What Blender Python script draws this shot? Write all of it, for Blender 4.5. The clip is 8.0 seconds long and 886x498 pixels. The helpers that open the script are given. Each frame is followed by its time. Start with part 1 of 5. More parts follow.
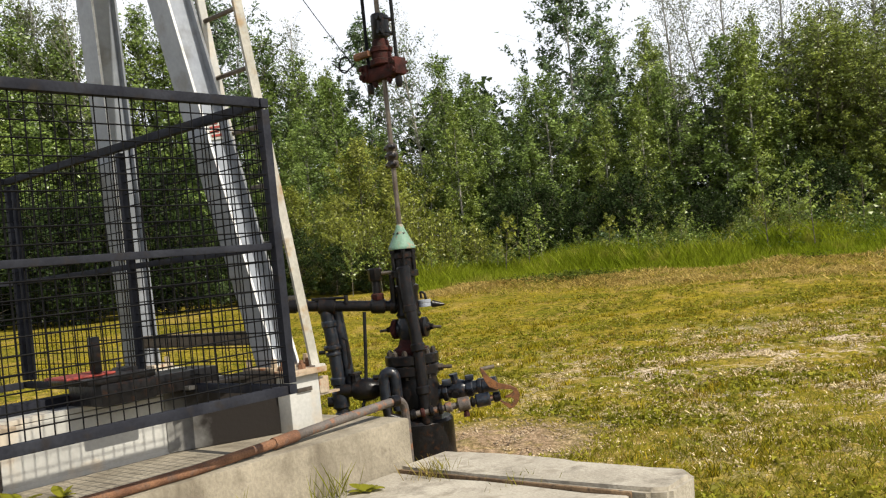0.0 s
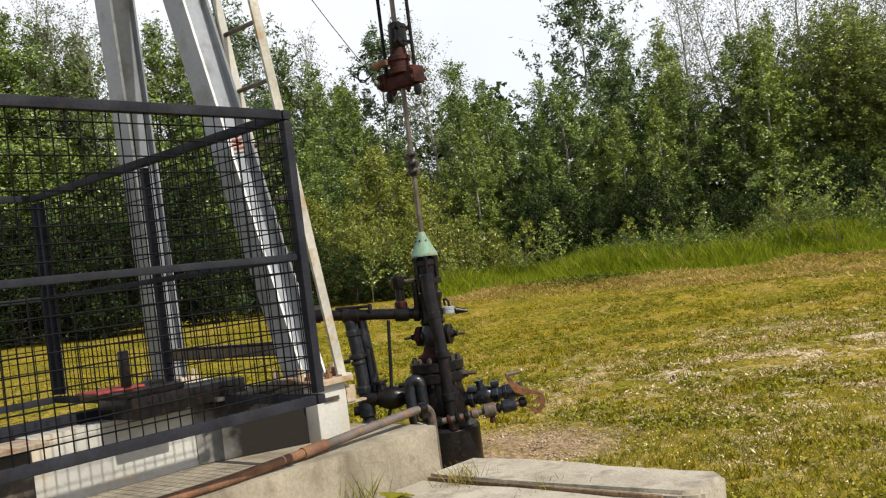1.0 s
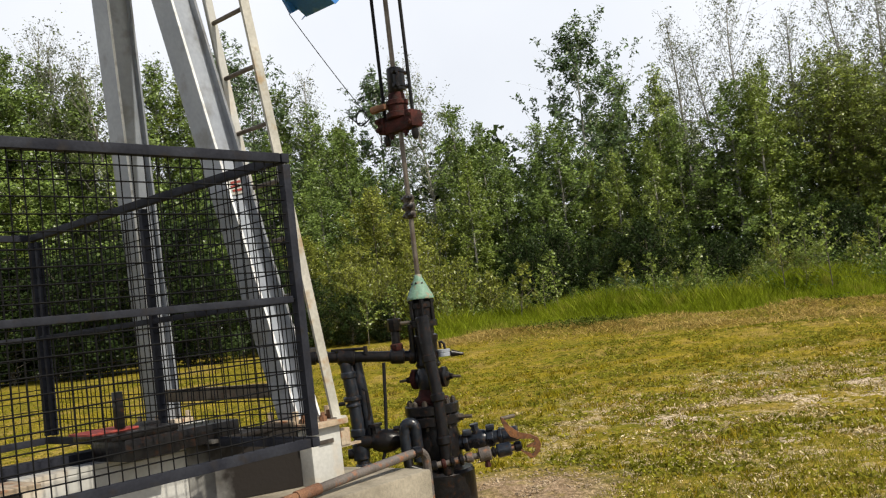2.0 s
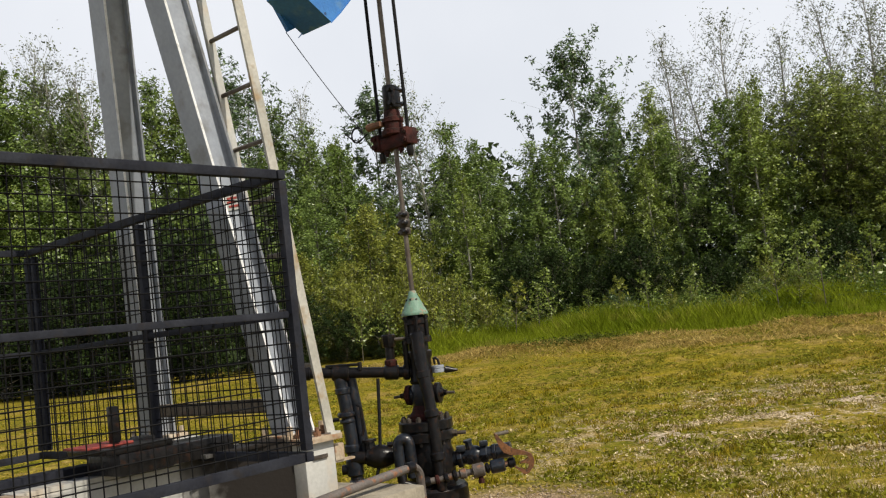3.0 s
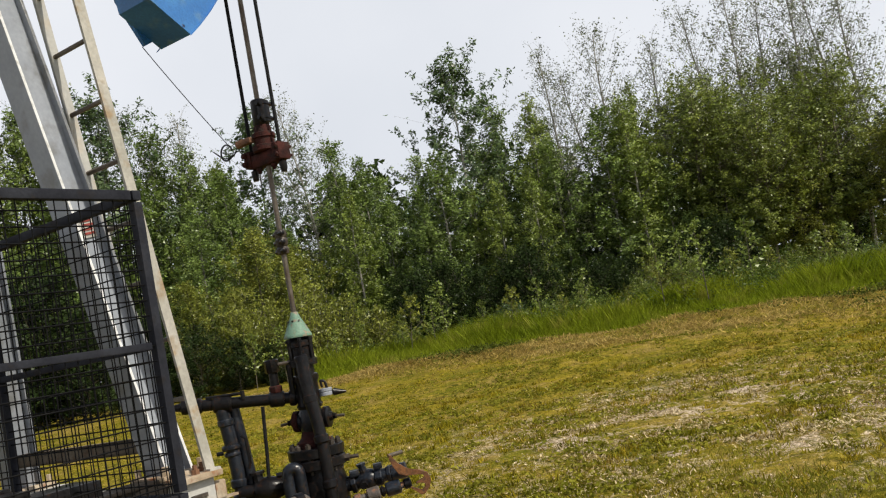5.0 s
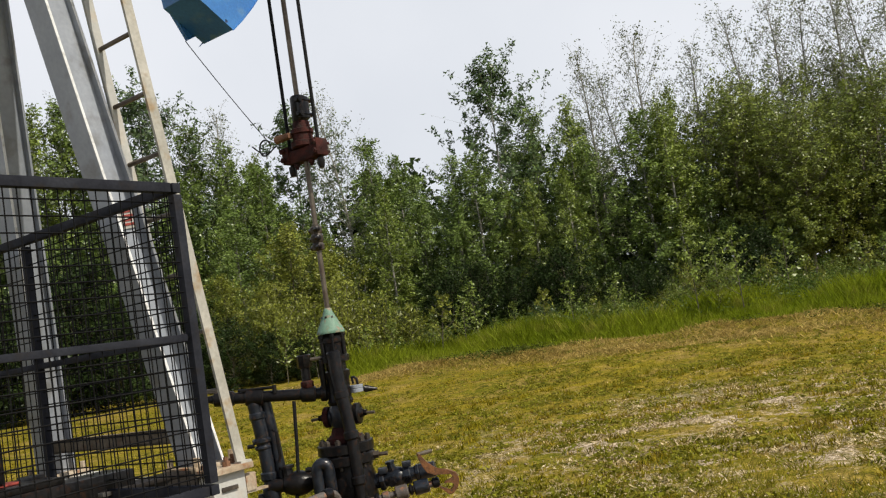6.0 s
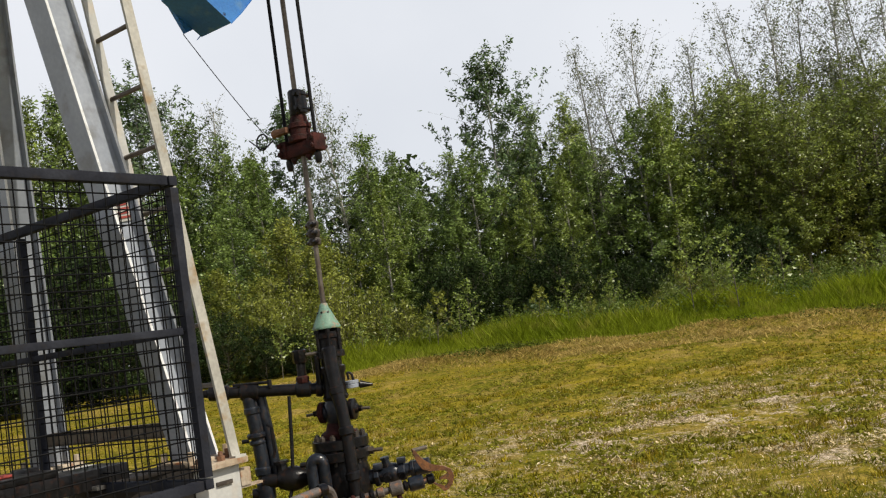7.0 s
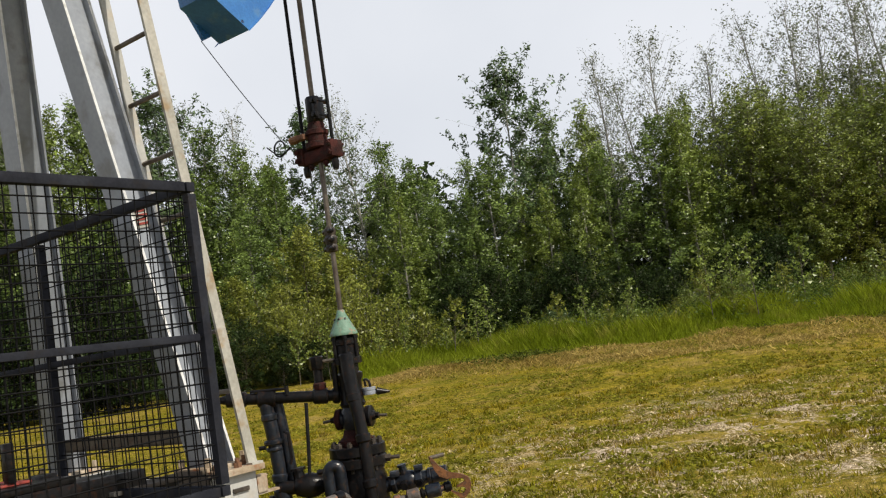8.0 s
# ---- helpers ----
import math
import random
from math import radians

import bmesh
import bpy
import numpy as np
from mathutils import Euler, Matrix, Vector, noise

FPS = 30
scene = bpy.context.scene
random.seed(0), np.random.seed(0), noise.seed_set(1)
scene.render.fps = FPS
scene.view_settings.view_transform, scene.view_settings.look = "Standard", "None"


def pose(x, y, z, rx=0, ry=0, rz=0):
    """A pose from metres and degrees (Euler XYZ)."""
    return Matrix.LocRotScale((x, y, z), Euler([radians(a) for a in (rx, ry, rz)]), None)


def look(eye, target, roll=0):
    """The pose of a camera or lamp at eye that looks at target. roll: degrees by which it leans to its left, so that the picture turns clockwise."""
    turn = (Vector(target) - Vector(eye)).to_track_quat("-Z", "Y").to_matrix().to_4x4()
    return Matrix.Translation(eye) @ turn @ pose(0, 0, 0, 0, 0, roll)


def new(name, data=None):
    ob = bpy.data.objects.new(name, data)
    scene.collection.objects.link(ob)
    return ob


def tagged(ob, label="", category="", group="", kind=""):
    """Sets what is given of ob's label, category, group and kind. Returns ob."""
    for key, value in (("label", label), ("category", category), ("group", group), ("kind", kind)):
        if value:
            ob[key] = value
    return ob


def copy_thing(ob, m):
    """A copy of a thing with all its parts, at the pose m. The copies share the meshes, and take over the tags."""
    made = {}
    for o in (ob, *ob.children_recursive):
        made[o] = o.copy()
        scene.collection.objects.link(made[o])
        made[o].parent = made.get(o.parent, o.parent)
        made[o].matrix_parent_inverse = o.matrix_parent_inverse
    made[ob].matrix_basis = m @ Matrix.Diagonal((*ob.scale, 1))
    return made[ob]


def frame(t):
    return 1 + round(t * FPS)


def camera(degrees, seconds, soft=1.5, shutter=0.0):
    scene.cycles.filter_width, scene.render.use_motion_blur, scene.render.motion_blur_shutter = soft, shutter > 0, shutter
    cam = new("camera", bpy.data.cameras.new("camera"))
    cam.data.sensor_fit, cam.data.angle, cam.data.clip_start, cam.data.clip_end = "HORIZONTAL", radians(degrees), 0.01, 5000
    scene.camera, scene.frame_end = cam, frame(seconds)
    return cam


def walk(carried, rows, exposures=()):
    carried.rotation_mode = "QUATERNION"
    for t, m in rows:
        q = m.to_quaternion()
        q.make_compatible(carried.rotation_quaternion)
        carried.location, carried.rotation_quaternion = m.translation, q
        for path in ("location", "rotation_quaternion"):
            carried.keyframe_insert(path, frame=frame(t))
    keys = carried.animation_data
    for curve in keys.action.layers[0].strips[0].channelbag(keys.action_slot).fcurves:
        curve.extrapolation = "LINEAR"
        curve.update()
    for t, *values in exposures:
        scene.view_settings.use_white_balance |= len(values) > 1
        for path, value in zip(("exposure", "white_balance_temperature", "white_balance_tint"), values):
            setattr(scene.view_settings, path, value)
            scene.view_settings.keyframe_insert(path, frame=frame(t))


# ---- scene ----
cam = camera(51.6, 8.0, soft=1.2)
PATH = [
    (0, (0.259, -6.389, 1.342), (0.267, -4.39, 1.372), -6.0),
    (0.5, (0.263, -6.41, 1.348), (0.279, -4.41, 1.364), -6.8),
    (1, (0.232, -6.397, 1.349), (0.202, -4.398, 1.397), -7.3),
    (1.5, (0.236, -6.421, 1.346), (0.194, -4.423, 1.428), -6.8),
    (1.7, (0.232, -6.404, 1.36), (0.211, -4.408, 1.485), -7.0),
    (2.8, (0.241, -6.479, 1.341), (0.24, -4.484, 1.492), -6.7),
    (3, (0.235, -6.457, 1.35), (0.24, -4.465, 1.522), -6.7),
    (3.5, (0.234, -6.379, 1.377), (0.302, -4.384, 1.498), -8.8),
    (4, (0.247, -6.27, 1.385), (0.464, -4.289, 1.555), -10.0),
    (4.5, (0.306, -6.285, 1.34), (0.547, -4.306, 1.502), -10.5),
    (4.7, (0.313, -6.267, 1.337), (0.563, -4.29, 1.505), -10.8),
    (6, (0.303, -6.249, 1.339), (0.473, -4.265, 1.524), -8.9),
    (6.5, (0.296, -6.245, 1.336), (0.456, -4.26, 1.525), -8.5),
    (7, (0.297, -6.236, 1.336), (0.475, -4.252, 1.513), -8.4),
    (7.5, (0.301, -6.251, 1.317), (0.48, -4.265, 1.467), -8.4),
    (8, (0.298, -6.217, 1.333), (0.441, -4.232, 1.531), -8.3),
]
walk(cam, [(t, look(e, g, r)) for t, e, g, r in PATH], exposures=[(0.0, 0.26), (1.0, 0.15), (1.7, 0.08), (3.4, -0.17), (8.0, -0.19)])

# ---- light ----
SUN_AZ = Vector((0.755, -0.64, 0.0)).normalized()
SUN_EL = radians(47)
sun_dir = Vector((SUN_AZ.x * math.cos(SUN_EL), SUN_AZ.y * math.cos(SUN_EL), math.sin(SUN_EL)))
sun = new("sun", bpy.data.lights.new("sun", "SUN"))
sun.data.energy, sun.data.angle, sun.data.color = 5.0, radians(0.6), (1.0, 0.93, 0.80)
sun.matrix_world = look(sun_dir * 60, (0, 0, 0))

world = bpy.data.worlds.new("hazy_sky")
scene.world = world
world.use_nodes = True
wn = world.node_tree
wn.nodes.clear()
sky = wn.nodes.new("ShaderNodeTexSky")
sky.sky_type, sky.sun_disc = "NISHITA", False
sky.sun_elevation, sky.sun_rotation = SUN_EL, math.atan2(SUN_AZ.x, SUN_AZ.y)
sky.dust_density, sky.air_density = 1.2, 1.0
tc = wn.nodes.new("ShaderNodeTexCoord")
cl = wn.nodes.new("ShaderNodeTexNoise")
cl.inputs["Scale"].default_value, cl.inputs["Detail"].default_value = 2.2, 5.0
ramp = wn.nodes.new("ShaderNodeValToRGB")
ramp.color_ramp.elements[0].color = (8.7, 9.05, 9.7, 1)
ramp.color_ramp.elements[1].color = (9.9, 10.15, 10.7, 1)
ramp.color_ramp.elements[0].position, ramp.color_ramp.elements[1].position = 0.35, 0.65
haze = wn.nodes.new("ShaderNodeMix")
haze.data_type = "RGBA"
sepz = wn.nodes.new("ShaderNodeSeparateXYZ")
veil = wn.nodes.new("ShaderNodeMapRange")
veil.inputs["From Min"].default_value, veil.inputs["From Max"].default_value = 0.42, 0.62
veil.inputs["To Min"].default_value, veil.inputs["To Max"].default_value = 0.95, 0.04
wn.links.new(tc.outputs["Generated"], sepz.inputs[0])
wn.links.new(sepz.outputs["Z"], veil.inputs["Value"])
wn.links.new(veil.outputs["Result"], haze.inputs[0])
bg = wn.nodes.new("ShaderNodeBackground")
bg.inputs["Strength"].default_value = 0.1
wo = wn.nodes.new("ShaderNodeOutputWorld")
wn.links.new(tc.outputs["Generated"], cl.inputs["Vector"])
wn.links.new(cl.outputs["Fac"], ramp.inputs["Fac"])
wn.links.new(sky.outputs["Color"], haze.inputs[6])
wn.links.new(ramp.outputs["Color"], haze.inputs[7])
wn.links.new(haze.outputs[2], bg.inputs["Color"])
wn.links.new(bg.outputs["Background"], wo.inputs["Surface"])

# ---- materials ----
MATS = {}


def material(name, c1, c2, scale=8.0, rough=0.7, metal=0.0, bump=0.2, bscale=60.0, c3=None, pos=(0.35, 0.65), spread=0.0,
             island=False, fine=0.5, spec=0.5, detail=6.0, trans=0.0):
    """A two-scale noise mix of c1 and c2, with patches of c3, relief, and a random shift from piece to piece."""
    m = bpy.data.materials.new(name)
    m.use_nodes = True
    nt = m.node_tree
    b = nt.nodes["Principled BSDF"]
    co = nt.nodes.new("ShaderNodeTexCoord")
    n1 = nt.nodes.new("ShaderNodeTexNoise")
    n1.inputs["Scale"].default_value, n1.inputs["Detail"].default_value = scale, detail
    nt.links.new(co.outputs["Object"], n1.inputs["Vector"])
    r1 = nt.nodes.new("ShaderNodeValToRGB")
    r1.color_ramp.elements[0].position, r1.color_ramp.elements[1].position = pos
    r1.color_ramp.elements[0].color, r1.color_ramp.elements[1].color = (*c1, 1), (*c2, 1)
    nt.links.new(n1.outputs["Fac"], r1.inputs["Fac"])
    out = r1.outputs["Color"]
    n2 = nt.nodes.new("ShaderNodeTexNoise")
    n2.inputs["Scale"].default_value, n2.inputs["Detail"].default_value = bscale, 4.0
    nt.links.new(co.outputs["Object"], n2.inputs["Vector"])
    if c3:
        n3 = nt.nodes.new("ShaderNodeTexNoise")
        n3.inputs["Scale"].default_value, n3.inputs["Detail"].default_value = scale * 2.3, 8.0
        nt.links.new(co.outputs["Object"], n3.inputs["Vector"])
        r3 = nt.nodes.new("ShaderNodeValToRGB")
        r3.color_ramp.elements[0].position, r3.color_ramp.elements[1].position = 0.55, 0.68
        nt.links.new(n3.outputs["Fac"], r3.inputs["Fac"])
        mx = nt.nodes.new("ShaderNodeMix")
        mx.data_type = "RGBA"
        mx.inputs[7].default_value = (*c3, 1)
        nt.links.new(r3.outputs["Color"], mx.inputs[0])
        nt.links.new(out, mx.inputs[6])
        out = mx.outputs[2]
    hs = nt.nodes.new("ShaderNodeHueSaturation")
    mr = nt.nodes.new("ShaderNodeMapRange")
    mr.inputs["To Min"].default_value, mr.inputs["To Max"].default_value = 1 - fine * 0.5, 1 + fine * 0.5
    mr.inputs["From Min"].default_value, mr.inputs["From Max"].default_value = 0.3, 0.7
    nt.links.new(n2.outputs["Fac"], mr.inputs["Value"])
    val = mr.outputs["Result"]
    if spread:
        src = nt.nodes.new("ShaderNodeNewGeometry").outputs["Random Per Island"] if island else nt.nodes.new("ShaderNodeObjectInfo").outputs["Random"]
        m2 = nt.nodes.new("ShaderNodeMapRange")
        m2.inputs["To Min"].default_value, m2.inputs["To Max"].default_value = 1 - spread, 1 + spread
        nt.links.new(src, m2.inputs["Value"])
        mu = nt.nodes.new("ShaderNodeMath")
        mu.operation = "MULTIPLY"
        nt.links.new(val, mu.inputs[0])
        nt.links.new(m2.outputs["Result"], mu.inputs[1])
        val = mu.outputs["Value"]
    nt.links.new(val, hs.inputs["Value"])
    nt.links.new(out, hs.inputs["Color"])
    nt.links.new(hs.outputs["Color"], b.inputs["Base Color"])
    b.inputs["Roughness"].default_value, b.inputs["Metallic"].default_value = rough, metal
    b.inputs["Specular IOR Level"].default_value = spec
    if bump:
        bp = nt.nodes.new("ShaderNodeBump")
        bp.inputs["Strength"].default_value, bp.inputs["Distance"].default_value = bump, 0.01
        nt.links.new(n2.outputs["Fac"], bp.inputs["Height"])
        nt.links.new(bp.outputs["Normal"], b.inputs["Normal"])
    if trans:
        tr = nt.nodes.new("ShaderNodeBsdfTranslucent")
        ms = nt.nodes.new("ShaderNodeMixShader")
        ms.inputs[0].default_value = trans
        nt.links.new(hs.outputs["Color"], tr.inputs["Color"])
        nt.links.new(b.outputs["BSDF"], ms.inputs[1])
        nt.links.new(tr.outputs["BSDF"], ms.inputs[2])
        nt.links.new(ms.outputs["Shader"], nt.nodes["Material Output"].inputs["Surface"])
    MATS[name] = m
    return m


def end_dark_plate():
    """White paint on a plate, turning near-black with a ragged edge towards the well's end."""
    m = material("end_darkened_white_paint", (0.37, 0.365, 0.34), (0.47, 0.465, 0.435), 2.5, 0.55, 0.0, 0.15, 45, (0.40, 0.34, 0.27), fine=0.2, spec=0.25)
    nt = m.node_tree
    b = nt.nodes["Principled BSDF"]
    base = b.inputs["Base Color"].links[0].from_socket
    co = nt.nodes.new("ShaderNodeTexCoord")
    sp = nt.nodes.new("ShaderNodeSeparateXYZ")
    n = nt.nodes.new("ShaderNodeTexNoise")
    n.inputs["Scale"].default_value, n.inputs["Detail"].default_value = 4.5, 7.0
    ad = nt.nodes.new("ShaderNodeMath")
    ad.operation = "MULTIPLY_ADD"
    ad.inputs[1].default_value = 0.5
    mr = nt.nodes.new("ShaderNodeMapRange")
    mr.inputs["From Min"].default_value, mr.inputs["From Max"].default_value = -2.05, -1.74
    mx = nt.nodes.new("ShaderNodeMix")
    mx.data_type = "RGBA"
    mx.inputs[7].default_value = (0.014, 0.011, 0.009, 1)
    nt.links.new(co.outputs["Object"], sp.inputs[0])
    nt.links.new(co.outputs["Object"], n.inputs["Vector"])
    nt.links.new(n.outputs["Fac"], ad.inputs[0])
    nt.links.new(sp.outputs["Y"], ad.inputs[2])
    nt.links.new(ad.outputs["Value"], mr.inputs["Value"])
    nt.links.new(mr.outputs["Result"], mx.inputs[0])
    nt.links.new(base, mx.inputs[6])
    nt.links.new(mx.outputs[2], b.inputs["Base Color"])
    return m


def streaked(m):
    """Dark runs down the upright faces and blotches on the level ones."""
    nt = m.node_tree
    b = nt.nodes["Principled BSDF"]
    base = b.inputs["Base Color"].links[0].from_socket
    co = nt.nodes.new("ShaderNodeTexCoord")
    mp = nt.nodes.new("ShaderNodeMapping")
    mp.inputs["Scale"].default_value = (7.0, 7.0, 0.9)
    n = nt.nodes.new("ShaderNodeTexNoise")
    n.inputs["Scale"].default_value, n.inputs["Detail"].default_value, n.inputs["Roughness"].default_value = 1.0, 9.0, 0.65
    r = nt.nodes.new("ShaderNodeMapRange")
    r.inputs["From Min"].default_value, r.inputs["From Max"].default_value = 0.50, 0.72
    r.inputs["To Min"].default_value, r.inputs["To Max"].default_value = 0.0, 0.75
    mx = nt.nodes.new("ShaderNodeMix")
    mx.data_type = "RGBA"
    mx.inputs[7].default_value = (0.10, 0.08, 0.055, 1)
    nt.links.new(co.outputs["Object"], mp.inputs["Vector"])
    nt.links.new(mp.outputs["Vector"], n.inputs["Vector"])
    nt.links.new(n.outputs["Fac"], r.inputs["Value"])
    nt.links.new(r.outputs["Result"], mx.inputs[0])
    nt.links.new(base, mx.inputs[6])
    nt.links.new(mx.outputs[2], b.inputs["Base Color"])
    return m


M_GALV = material("grey_painted_steel", (0.225, 0.247, 0.283), (0.30, 0.322, 0.362), 3.0, 0.38, 0.0, 0.08, 40, (0.185, 0.19, 0.195), fine=0.16, spec=0.7)
# white for the painted highlight on the leg flanges
M_GLINT = material("sunlit_edge_white", (0.66, 0.66, 0.66), (0.78, 0.78, 0.78), 9.0, 0.4, 0.0, 0.1, 60, (0.5, 0.49, 0.47), fine=0.15)
M_WHITE = material("white_painted_steel", (0.37, 0.365, 0.34), (0.47, 0.465, 0.435), 2.5, 0.55, 0.0, 0.1, 45, (0.46, 0.40, 0.32), fine=0.15)
M_CREAM = material("weathered_white_ladder_paint", (0.34, 0.325, 0.28), (0.46, 0.44, 0.39), 4.0, 0.6, 0.0, 0.1, 60, (0.32, 0.235, 0.14), fine=0.25)
M_RUST = material("rusty_steel", (0.13, 0.06, 0.032), (0.23, 0.115, 0.06), 9.0, 0.85, 0.1, 0.4, 120, (0.13, 0.075, 0.05), fine=0.5)
M_RUSTPAINT = material("rust_streaked_white_steel", (0.30, 0.22, 0.14), (0.44, 0.37, 0.28), 6.0, 0.7, 0.0, 0.2, 60, (0.24, 0.095, 0.035), fine=0.3)
M_BLACK = material("oily_black_steel", (0.005, 0.005, 0.006), (0.012, 0.011, 0.011), 14.0, 0.30, 0.0, 0.25, 45, (0.026, 0.013, 0.008), fine=0.4, spec=0.2)
M_BLUEBLK = material("blue_black_valve_paint", (0.007, 0.009, 0.013), (0.020, 0.024, 0.032), 14.0, 0.28, 0.0, 0.25, 45, (0.04, 0.026, 0.02), fine=0.4, spec=0.36)
M_CAGE = material("dark_grey_cage_paint", (0.018, 0.019, 0.025), (0.031, 0.033, 0.041), 6.0, 0.6, 0.0, 0.15, 70, (0.026, 0.024, 0.025), fine=0.3, spec=0.04)
M_WIRE = material("dark_mesh_wire", (0.004, 0.004, 0.005), (0.009, 0.009, 0.009), 10.0, 0.6, 0.0, 0.0, 70, fine=0.3, spec=0.1)
M_RED = material("faded_red_paint", (0.20, 0.025, 0.02), (0.30, 0.05, 0.035), 9.0, 0.6, 0.0, 0.3, 80, (0.07, 0.03, 0.02), fine=0.4)
M_REDRUST = material("rusty_red_iron", (0.022, 0.007, 0.006), (0.062, 0.015, 0.011), 12.0, 0.75, 0.0, 0.4, 80, (0.03, 0.018, 0.015), fine=0.5, spec=0.2)
M_PIPE = material("worn_rusty_grey_pipe", (0.075, 0.062, 0.054), (0.14, 0.12, 0.105), 9.0, 0.6, 0.2, 0.2, 90, (0.22, 0.10, 0.05), fine=0.4)
M_WOODY = material("grey_brown_rusted_channel", (0.10, 0.078, 0.052), (0.17, 0.135, 0.095), 9.0, 0.85, 0.0, 0.3, 90, (0.12, 0.07, 0.04), fine=0.4)
M_ORANGE = material("worn_orange_wrench_paint", (0.10, 0.042, 0.016), (0.22, 0.088, 0.028), 14.0, 0.6, 0.1, 0.3, 90, (0.05, 0.03, 0.02), fine=0.4)
M_GREEN = material("faded_green_paint", (0.10, 0.20, 0.14), (0.17, 0.28, 0.20), 12.0, 0.6, 0.0, 0.25, 80, (0.24, 0.18, 0.12), fine=0.3)
M_BLUE = material("sky_blue_paint", (0.025, 0.135, 0.40), (0.05, 0.20, 0.48), 3.0, 0.45, 0.0, 0.1, 60, (0.10, 0.22, 0.38), fine=0.2)
M_ROD = material("worn_polished_rod", (0.085, 0.066, 0.048), (0.16, 0.135, 0.105), 7.0, 0.4, 0.5, 0.1, 60, (0.10, 0.07, 0.05), fine=0.3)
M_CABLE = material("greased_wire_rope", (0.006, 0.006, 0.007), (0.014, 0.014, 0.014), 30.0, 0.6, 0.0, 0.6, 260, fine=0.4, spec=0.15)
M_OILY = material("oil_stained_steel", (0.02, 0.015, 0.011), (0.05, 0.038, 0.028), 5.0, 0.55, 0.0, 0.2, 60, (0.12, 0.10, 0.08), fine=0.4)
M_ENDDARK = end_dark_plate()
M_WOOD = material("rotten_wood", (0.10, 0.06, 0.03), (0.20, 0.13, 0.07), 12.0, 0.9, 0.0, 0.4, 80, (0.06, 0.04, 0.025), fine=0.5)
M_CONC = streaked(material("weathered_concrete", (0.215, 0.187, 0.137), (0.305, 0.267, 0.20), 3.5, 0.9, 0.0, 0.35, 70, (0.185, 0.158, 0.115), fine=0.3))
M_SLAB = streaked(material("pale_slab_concrete", (0.31, 0.275, 0.215), (0.42, 0.38, 0.305), 3.0, 0.9, 0.0, 0.35, 70, (0.27, 0.235, 0.18), fine=0.3))
M_BARK = material("pale_aspen_bark", (0.17, 0.16, 0.13), (0.32, 0.31, 0.27), 3.0, 0.85, 0.0, 0.4, 20, (0.08, 0.07, 0.06), fine=0.4, spread=0.25)
M_TWIG = material("brown_twig_bark", (0.10, 0.085, 0.06), (0.16, 0.14, 0.10), 5.0, 0.9, 0.0, 0.3, 30, fine=0.4)
LEAFS = []
# the fifth, darkest leaf has the deep shade of the wood painted in
for nm, a, b2, sp in (("aspen_leaf", (0.120, 0.178, 0.036), (0.205, 0.28, 0.064), 0.55), ("birch_leaf", (0.165, 0.22, 0.034), (0.255, 0.315, 0.064), 0.55),
                      ("poplar_leaf", (0.075, 0.122, 0.044), (0.13, 0.19, 0.072), 0.5), ("willow_leaf", (0.18, 0.205, 0.026), (0.265, 0.28, 0.05), 0.4),
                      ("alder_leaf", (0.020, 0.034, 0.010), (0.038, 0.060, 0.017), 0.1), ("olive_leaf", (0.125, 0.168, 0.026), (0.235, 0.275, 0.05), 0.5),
                      ("grey_green_leaf", (0.12, 0.14, 0.065), (0.20, 0.225, 0.11), 0.5)):
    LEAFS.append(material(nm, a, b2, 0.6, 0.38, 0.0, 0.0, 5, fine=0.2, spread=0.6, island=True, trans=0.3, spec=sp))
M_TALLGRASS = material("tall_green_grass", (0.18, 0.235, 0.010), (0.265, 0.31, 0.020), 0.5, 0.6, 0.0, 0.0, 3, (0.32, 0.31, 0.05), fine=0.3, spread=0.4, island=True, trans=0.5, spec=0.1)
M_LAWN = material("mown_grass", (0.16, 0.155, 0.007), (0.295, 0.22, 0.013), 0.9, 0.7, 0.0, 0.0, 4, (0.33, 0.23, 0.06), fine=0.4, spread=0.65, island=True, trans=0.3, spec=0.08)
M_WEED = material("broad_weed_leaf", (0.165, 0.172, 0.013), (0.275, 0.252, 0.027), 1.2, 0.6, 0.0, 0.0, 20, fine=0.3, spread=0.48, island=True, trans=0.35, spec=0.12)
M_DARKWEED = material("dull_dark_weed_leaf", (0.055, 0.075, 0.012), (0.11, 0.125, 0.022), 3.0, 0.7, 0.0, 0.0, 20, fine=0.3, spread=0.4, island=True, trans=0.2, spec=0.05)
M_UNDER = material("undergrowth_leaf", (0.055, 0.095, 0.014), (0.125, 0.175, 0.026), 0.8, 0.5, 0.0, 0.0, 10, fine=0.3, spread=0.5, island=True, trans=0.35, spec=0.3)
M_STRAW = material("dry_straw", (0.47, 0.36, 0.185), (0.66, 0.54, 0.34), 2.0, 0.8, 0.0, 0.0, 20, fine=0.3, spread=0.4, island=True, spec=0.15)
M_HAY = material("brown_hay", (0.28, 0.20, 0.05), (0.44, 0.325, 0.105), 0.9, 0.8, 0.0, 0.0, 20, (0.15, 0.155, 0.02), fine=0.3, spread=0.45, island=True, trans=0.3, spec=0.1)
M_STONE = material("pale_gravel", (0.23, 0.165, 0.10), (0.42, 0.325, 0.21), 3.0, 0.85, 0.0, 0.3, 60, fine=0.3, spread=0.35, island=True)


